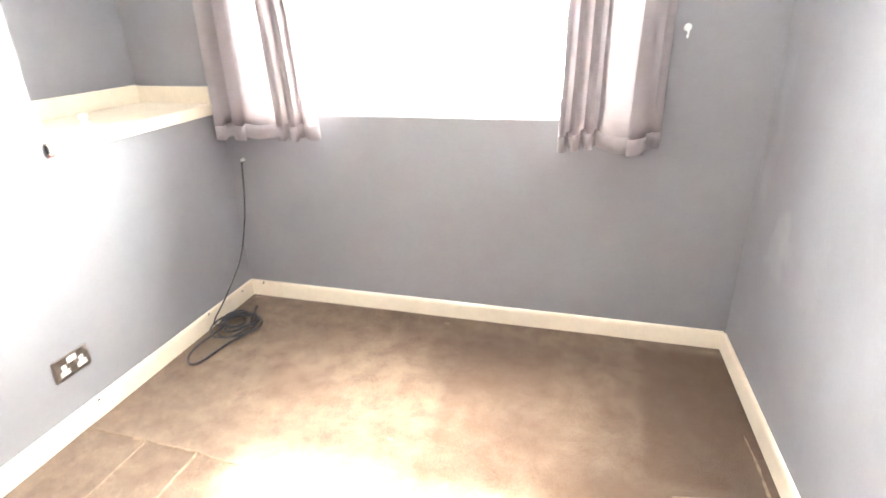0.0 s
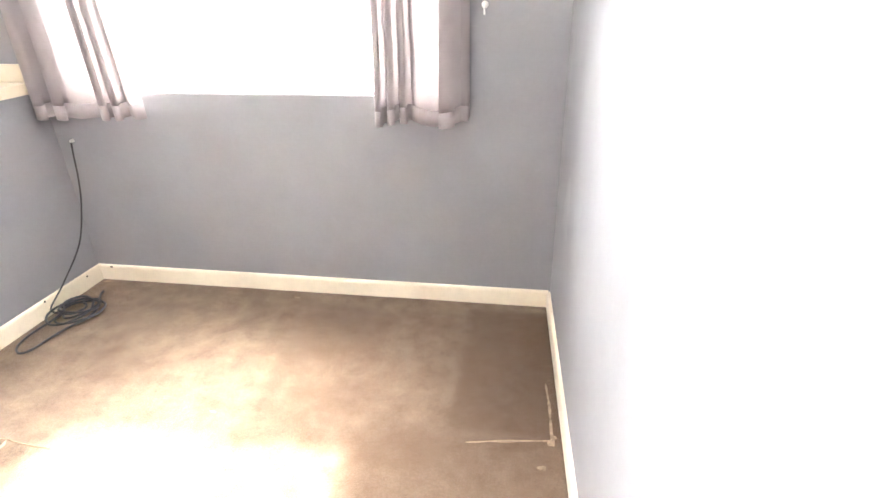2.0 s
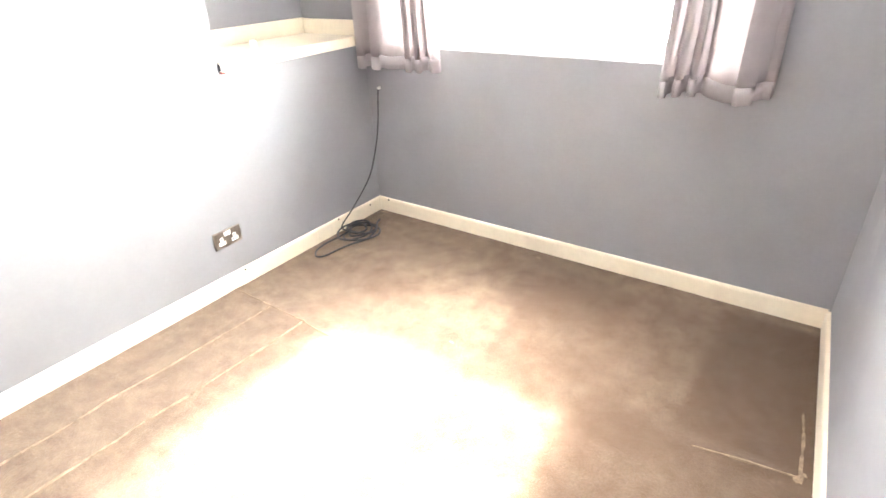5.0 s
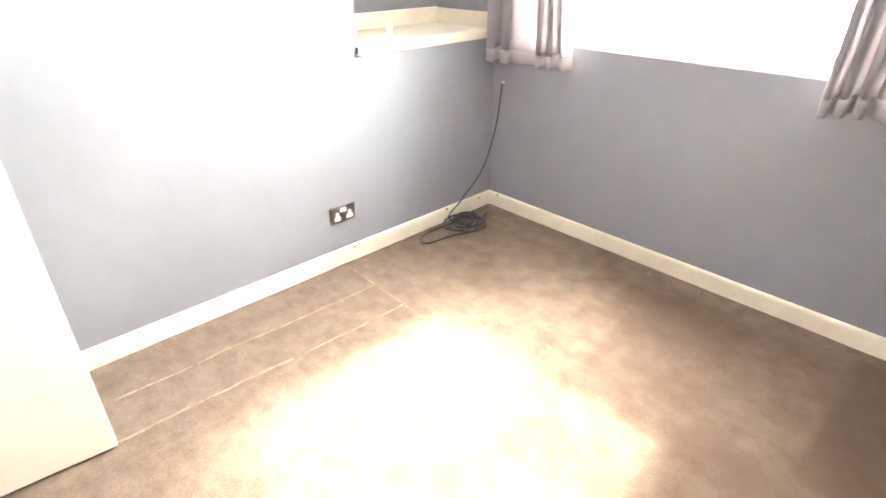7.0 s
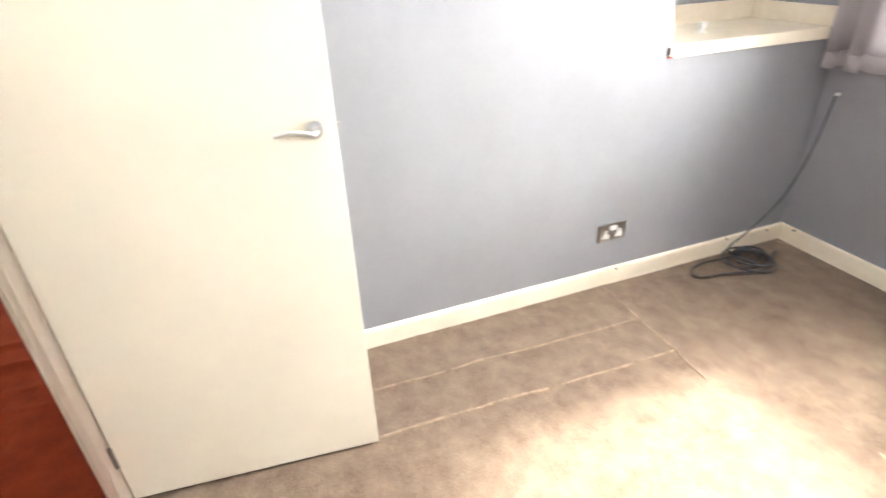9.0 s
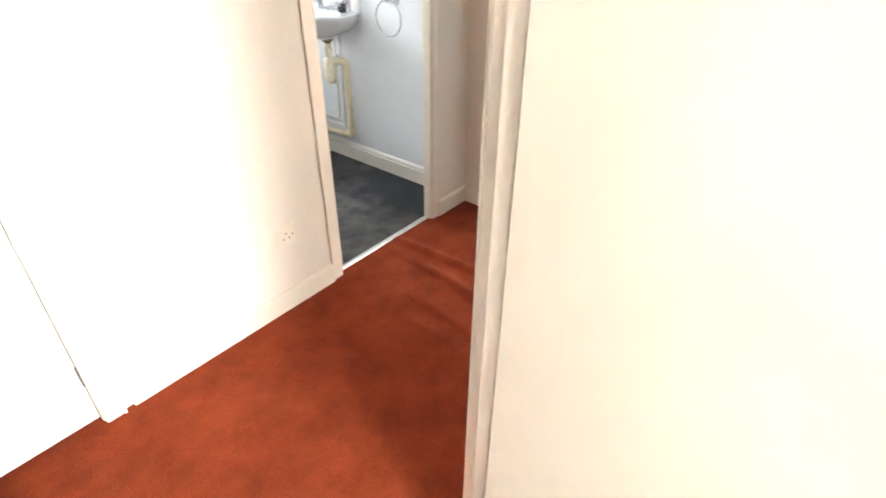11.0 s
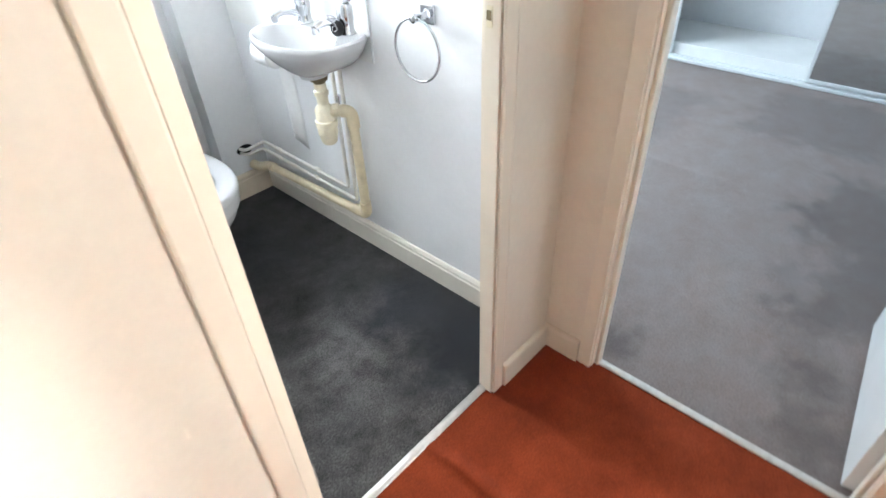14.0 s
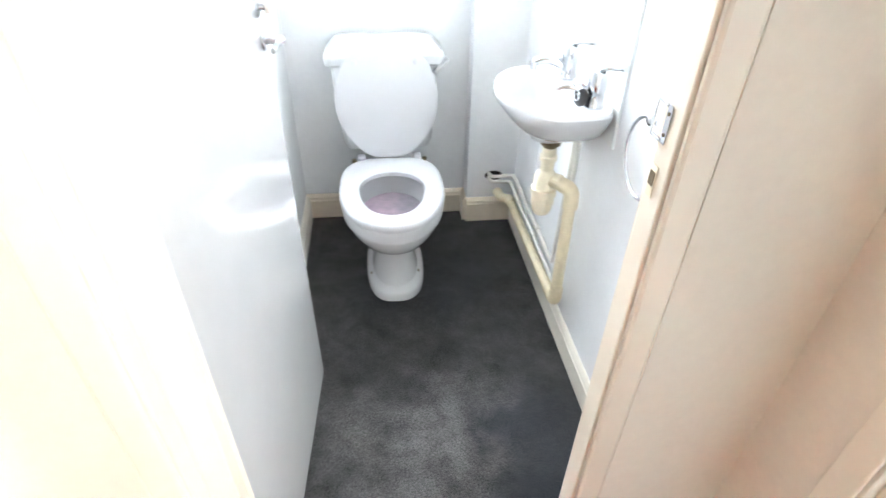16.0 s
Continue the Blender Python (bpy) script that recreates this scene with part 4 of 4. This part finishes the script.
    loft(bm, [rect(0.770, 0.214, -0.500, -0.302), rect(0.775, 0.222, -0.500, -0.296), rect(0.800, 0.224, -0.500, -0.294), rect(0.812, 0.218, -0.498, -0.300), rect(0.835, 0.190, -0.495, -0.330), rect(0.842, 0.180, -0.490, -0.345), rect(0.843, 0.150, -0.47, -0.37)])
    part("cistern_lid", bm, CERAMIC, root, "", True)
    lev = part("flush_lever", lathe([(0.011, 0.0), (0.011, 0.012), (0.007, 0.016), (0.007, 0.03)], 14, at=(-0.188, -0.325, 0.745), axis="y"), CHROME, root, "chrome flush lever", True)
    part("lever_arm", tube([(-0.188, -0.300, 0.745), (-0.205, -0.294, 0.765), (-0.232, -0.290, 0.797)], [0.006, 0.008, 0.0095], 12), CERAMIC, lev, "white ceramic grip", True)
    part("flush_bend", lathe([(0.045, 0.30), (0.05, 0.36), (0.06, 0.43)], 20, at=(0, -0.40, 0)), CERAMIC, root, "", True)
    part("pan_outlet", tube(smooth_path([(0, -0.27, 0.20), (0, -0.36, 0.19), (0, -0.50, 0.17)], 5), 0.052, 16), CERAMIC, root, "", True)
    for s in (-1, 1):
        part("screw_cap", lathe([(0.006, 0.0), (0.006, 0.004), (0.003, 0.006)], 10, at=(s * 0.094, 0.015, 0.052), axis="x"), BRASS_DARK, root, "", True)


toilet()


def basin():
    at = (-1.1885, -2.258, 0.802)
    root = thing("wash_basin", "small white wall-hung corner basin with two taps", "basin", at=at)

    # local +x out of the wall, y along it
    def ring(z, hw, reach, back=0.0, n=48, r=1.0):
        out = []
        for i in range(n):
            a = 2 * math.pi * i / n
            c, s = math.cos(a), math.sin(a)
            x = reach * (0.5 + 0.5 * c) if c > 0 else reach * 0.5 + reach * 0.5 * max(-1.0, c * 1.25)
            y = hw * s * (1.0 if c > 0 else 1.0 + 0.10 * min(1, -c))
            if c < 0:
                y = hw * math.copysign(abs(s) ** 0.30, s)
                x = reach * 0.5 * (1 + math.copysign(abs(c) ** 0.5, c))
            out.append((back + x, y, z))
        return out

    bm = bmesh.new()
    loft(bm, [ring(-0.045, 0.040, 0.085, 0.078), ring(-0.034, 0.044, 0.092, 0.074), ring(-0.026, 0.066, 0.150, 0.030), ring(-0.008, 0.112, 0.200, 0.004), ring(0.022, 0.155, 0.234, 0.001), ring(0.055, 0.186, 0.260, 0.001), ring(0.080, 0.204, 0.276, 0.001), ring(0.091, 0.205, 0.277, 0.001), ring(0.098, 0.199, 0.271, 0.004),
              [(0.074 + 0.094 * (1 + math.cos(2 * math.pi * i / 48)), 0.187 * math.sin(2 * math.pi * i / 48), 0.097) for i in range(48)],
              [(0.080 + 0.086 * (1 + math.cos(2 * math.pi * i / 48)), 0.177 * math.sin(2 * math.pi * i / 48), 0.082) for i in range(48)],
              [(0.088 + 0.072 * (1 + math.cos(2 * math.pi * i / 48)), 0.146 * math.sin(2 * math.pi * i / 48), 0.030) for i in range(48)],
              [(0.105 + 0.040 * (1 + math.cos(2 * math.pi * i / 48)), 0.080 * math.sin(2 * math.pi * i / 48), -0.005) for i in range(48)],
              [(0.122 + 0.016 * (1 + math.cos(2 * math.pi * i / 48)), 0.020 * math.sin(2 * math.pi * i / 48), -0.012) for i in range(48)]])
    part("bowl", bm, CERAMIC, root, "", True)
    part("waste", lathe([(0.018, -0.0118), (0.021, -0.0095), (0.012, -0.010)], 20, at=(0.138, 0, 0)), CHROME, root, "", True)
    part("overflow", lathe([(0.0075, 0.0), (0.0075, 0.006)], 14, at=(0.099, 0.108, 0.060), axis="x"), DARK, root)
    part("foot_collar", lathe([(0.036, -0.040), (0.034, -0.046), (0.026, -0.048)], 28, at=(0.120, 0.0, 0.0)), CERAMIC, root, "", True)
    for y, swing in ((0.128, 0.030), (-0.092, 0.034)):
        tap = part("tap", lathe([(0.027, 0.097), (0.028, 0.101), (0.024, 0.106), (0.0225, 0.128), (0.0235, 0.136), (0.026, 0.142), (0.025, 0.180), (0.021, 0.188), (0.004, 0.191)], 24, at=(0.050, y, 0)), CHROME, root, "chrome lever pillar tap", True)
        pts = smooth_path([(0.052, y, 0.118), (0.085, y - 0.012, 0.138), (0.120, y - 0.022, 0.142), (0.146, y - 0.030, 0.132)], 6)
        part("spout", tube(pts, [0.0145 - 0.0040 * i / len(pts) for i in range(len(pts))], 14), CHROME, tap, "", True)
        part("nozzle", lathe([(0.0105, 0.114), (0.0120, 0.118), (0.0120, 0.134)], 14, at=(0.145, y - 0.030, 0)), CHROME, tap, "", True)
        lv = smooth_path([(0.048, y, 0.188), (0.040, y + 0.016, 0.199), (0.024, y + swing, 0.203), (0.010, y + swing + 0.028, 0.211)], 5)
        part("tap_lever", tube(lv, [0.010 - 0.0035 * math.sin(math.pi * i / (len(lv) - 1)) for i in range(len(lv))], 12), CHROME, tap, "", True)
    plug = part("plug", lathe([(0.016, 0.0), (0.022, 0.003), (0.023, 0.008), (0.018, 0.016), (0.012, 0.018)], 24, axis="x"), BLACK_RUBBER, root, "black rubber plug", True)
    plug.location = (0.082, 0.128, 0.121)
    plug.rotation_euler = (0, radians(-14), radians(20))
    part("plug_ring", tube([(0.0215, 0.008 * math.cos(2 * math.pi * k / 20), 0.008 * math.sin(2 * math.pi * k / 20)) for k in range(20)], 0.0014, 6, closed=True), CHROME, plug, "", True)
    part("plug_chain", tube(smooth_path([(0.018, 0.004, 0.008), (0.030, -0.015, 0.030), (0.026, -0.020, 0.036), (0.0, -0.004, 0.026), (-0.02, 0.006, -0.012)], 6), 0.0018, 6), CHROME, plug, "", True)


basin()


def basin_waste():
    root = thing("basin_waste", "yellowed plastic bottle trap and waste pipe", "waste pipe", at=(-1.080, -2.246, 0.0))
    part("tail", lathe([(0.018, 0.722), (0.020, 0.726), (0.020, 0.742), (0.030, 0.744), (0.031, 0.752), (0.027, 0.757)], 22), BRASS_DARK, root, "tarnished metal tail", True)
    part("neck", lathe([(0.020, 0.660), (0.020, 0.690), (0.025, 0.692), (0.025, 0.706), (0.021, 0.708), (0.021, 0.734)], 20), TRAP, root, "", True)
    body = part("trap", lathe([(0.024, 0.512), (0.029, 0.520), (0.0325, 0.540), (0.0325, 0.575), (0.039, 0.577), (0.039, 0.600), (0.034, 0.603), (0.034, 0.640), (0.026, 0.652), (0.020, 0.660)], 24), TRAP, root, "", True)
    for k in range(12):
        a = 2 * math.pi * k / 12
        part("grip", box(-0.0015, 0.0015, -0.003, 0.003, 0.545, 0.572, 0.001), TRAP, body).matrix_basis = pose(0.0335 * math.cos(a), 0.0335 * math.sin(a), 0, 0, 0, math.degrees(a))
    part("outlet_nut", lathe([(0.022, 0.028), (0.024, 0.030), (0.024, 0.050), (0.021, 0.052)], 20, axis="y"), TRAP, root, "", True).matrix_basis = pose(0, 0, 0.632, 0, 0, 46)
    path = bent([(-0.01, 0.02, 0.632), (-0.062, 0.070, 0.632), (-0.076, 0.055, 0.185), (-0.078, 0.02, 0.172), (-0.078, -0.66, 0.150), (-0.078, -0.68, 0.149)], 0.03)
    part("waste_pipe", tube(path, 0.0185, 16), PIPE, root, "", True)
    part("elbow", tube(bent([(-0.036, 0.045, 0.632), (-0.062, 0.070, 0.632), (-0.066, 0.067, 0.565)], 0.03), 0.0225, 16), PIPE, root, "", True)
    part("elbow", tube(bent([(-0.074, 0.056, 0.24), (-0.077, 0.053, 0.180), (-0.078, -0.02, 0.174)], 0.025), 0.0225, 16), PIPE, root, "", True)
    part("end_elbow", tube(bent([(-0.078, -0.62, 0.152), (-0.078, -0.665, 0.149), (-0.042, -0.69, 0.148), (-0.038, -0.742, 0.147)], 0.02), 0.022, 16), PIPE, root, "", True)


basin_waste()


splash = thing("splashback", "thin white splashback panel behind the basin", "splashback", at=(-1.1948, -2.535, 0.80))
part("panel", box(0.0, 0.0055, -0.449, 0.448, 0.0, 0.80, 0.0015), WHITE_PLASTIC, splash)
part("edge_trim", box(0.0, 0.0075, 0.448, 0.4535, 0.0, 0.80, 0.0012), TRACK, splash, "grey edge strip")


def water_pipes():
    root = thing("water_pipes", "pair of painted copper pipes along the toilet wall", "pipes", at=(-1.18, -2.6, 0.25))
    o = Vector((-1.18, -2.6, 0.25))
    for k, (z, up_y, top) in enumerate(((0.262, -2.31, 0.76), (0.230, -2.25, 0.76))):
        x = -1.172 + 0.012 * k
        pts = bent([(-1.070, -2.985, 0.247 - 0.022 * k), (-1.080, -2.950 + 0.004 * k, 0.247 - 0.022 * k), (x, -2.930, z), (x, up_y, z - 0.010), (x - 0.004, up_y + 0.01, top)], 0.016)
        p = part("pipe", tube([q - o for q in pts], 0.0078, 12), WHITE_PIPE, root, "", True)
        for y in (-2.80, -2.52):
            part("pipe_clip", tube([Vector((x, y - 0.014, z - 0.002)) - o, Vector((x, y + 0.014, z - 0.003)) - o], 0.0105, 12), WHITE_PIPE, p, "", True)
    hole = part("hole", lathe([(0.023, 0.0), (0.023, 0.004)], 24, axis="y"), DARK, root, "ragged dark hole", True)
    hole.location, hole.scale = (0.086, -0.3885, -0.016), (1.75, 1.0, 1.0)
    part("isolating_valve", lathe([(0.011, 0.0), (0.011, 0.03)], 12, at=(-0.008, 0.296, 0.36)), CHROME, root, "", True)
    part("screw_hole", lathe([(0.006, 0.0), (0.006, 0.004)], 10, at=(0.085, -0.389, -0.02), axis="y"), DARK, root, "", True)


water_pipes()


def towel_ring():
    root = thing("towel_ring", "chrome towel ring on a square wall plate", "towel ring", at=(-1.195, -1.824, 0.993))
    part("plate", box(0.0, 0.010, -0.026, 0.026, -0.026, 0.026, 0.003), CHROME, root)
    part("arm", lathe([(0.014, 0.010), (0.010, 0.016), (0.009, 0.050), (0.012, 0.054), (0.012, 0.066), (0.006, 0.070)], 18, axis="x"), CHROME, root, "", True)
    ring = [(0.056, 0.087 * math.sin(2 * math.pi * k / 48), -0.087 + 0.087 * math.cos(2 * math.pi * k / 48)) for k in range(48)]
    part("ring", tube(ring, 0.0042, 10, closed=True), CHROME, root, "", True)


towel_ring()


def toilet_roll():
    root = thing("toilet_roll", "white paper roll on a wall holder, tail hanging", "toilet roll", at=(-1.134, -2.630, 0.745))
    part("paper", lathe([(0.019, -0.052), (0.046, -0.052), (0.050, -0.049), (0.051, 0.0), (0.050, 0.049), (0.046, 0.052), (0.019, 0.052)], 32, axis="y", cap=(False, False)), PAPER, root, "", True)
    part("core", lathe([(0.0188, -0.051), (0.0188, 0.051), (0.0165, 0.051), (0.0165, -0.051)], 24, axis="y", cap=(False, False)), DARK, root, "dark hollow core", True)
    bm = bmesh.new()
    rows = []
    for z in [0.0, -0.03, -0.07, -0.12, -0.18, -0.24, -0.30, -0.36, -0.405]:
        rows.append([(-0.0502 - 0.0075 * min(1, -z / 0.12) + 0.002 * noise.noise((y * 20, z * 9, 4)), y, z - (0.012 * y / 0.05 if z < -0.38 else 0)) for y in [-0.05 + 0.02 * k for k in range(6)]])
    loft(bm, rows, closed=False)
    sheet = part("hanging_sheet", bm, PAPER, root, "", True)
    sol = sheet.modifiers.new("thickness", "SOLIDIFY")
    sol.thickness = 0.0008
    part("spindle", lathe([(0.007, -0.058), (0.007, 0.056)], 14, axis="y"), WHITE_PLASTIC, root, "", True)
    part("bracket", tube(bent([(0.0, -0.056, 0.0), (0.0, -0.066, 0.0), (-0.058, -0.066, 0.004)], 0.008), 0.006, 10), WHITE_PLASTIC, root, "", True)
    part("wall_plate", lathe([(0.022, -0.0605), (0.022, -0.055), (0.016, -0.052)], 20, at=(0, -0.066, 0.004), axis="x"), WHITE_PLASTIC, root, "", True)


toilet_roll()
keep = thing("strike_plate", "worn metal latch keep let into the toilet frame", "strike plate", at=(-0.9055, -1.3825, 1.118))
part("plate", box(0.0, 0.0012, -0.004, 0.010, -0.022, 0.018, 0.0004), TRAP, keep, "painted-over plate")
part("latch_slot", box(0.0008, 0.0018, -0.004, 0.008, -0.008, 0.010, 0.0003), BRASS_DARK, keep, "bare worn metal slot")
keep = thing("bolt_keep", "small chrome bolt keep on the toilet frame", "bolt keep", at=(-0.9055, -1.3825, 1.184))
part("plate", box(0.0, 0.0014, -0.003, 0.007, -0.022, 0.022, 0.0005), CHROME, keep)
for z in (-0.022, 0.018):
    part("loop_bar", box(0.0, 0.0025, -0.024, -0.003, z, z + 0.004, 0.0008), CHROME, keep)
part("loop_bar", box(0.0, 0.0025, -0.027, -0.0235, -0.022, 0.022, 0.0008), CHROME, keep)
for z in (-0.012, 0.012):
    part("screw", lathe([(0.0022, 0.0012), (0.0022, 0.0022)], 10, at=(0, 0.002, z), axis="x"), BRASS_DARK, keep, "", True)


building(0.027)
# ---- back bedroom: fitted wardrobe ----
def wardrobe():
    root = thing("fitted_wardrobe", "fitted wardrobe with sliding mirror doors, half open", "wardrobe", at=(-4.075, -1.8, 0))
    part("floor_track", box(-0.06, 0.03, -1.53, 1.39, 0.002, 0.022, 0.004), TRACK, root)
    part("track_rib", box(-0.008, -0.003, -1.53, 1.39, 0.0222, 0.034, 0.001), TRACK, root)
    part("top_track", box(-0.06, 0.03, -1.53, 1.39, 2.20, 2.25, 0.004), TRACK, root)
    part("infill", box(-0.05, 0.02, -1.53, 1.39, 2.252, 2.398), WHITE_WALL, root)
    part("base", box(-0.66, -0.064, -1.53, 1.39, 0.0, 0.10, 0.003), GLOSS_WHITE, root)
    for y0, y1, x in ((-1.50, -0.41, -0.034), (0.48, 1.36, 0.006)):
        m_ = part("mirror_door", box(x, x + 0.006, y0 + 0.016, y1 - 0.016, 0.05, 2.185), MIRROR, root, "mirrored sliding panel")
        for a, b, c, d in ((y0, y0 + 0.018, 0.036, 2.198), (y1 - 0.018, y1, 0.036, 2.198), (y0 + 0.018, y1 - 0.018, 0.036, 0.056), (y0 + 0.018, y1 - 0.018, 2.178, 2.198)):
            part("door_frame", box(x - 0.004, x + 0.012, a, b, c, d, 0.002), TRACK, m_)
    part("back_plate", box(-0.675, -0.668, -0.02, 0.06, 0.42, 0.50, 0.002), GLOSS_HALL, root)


wardrobe()
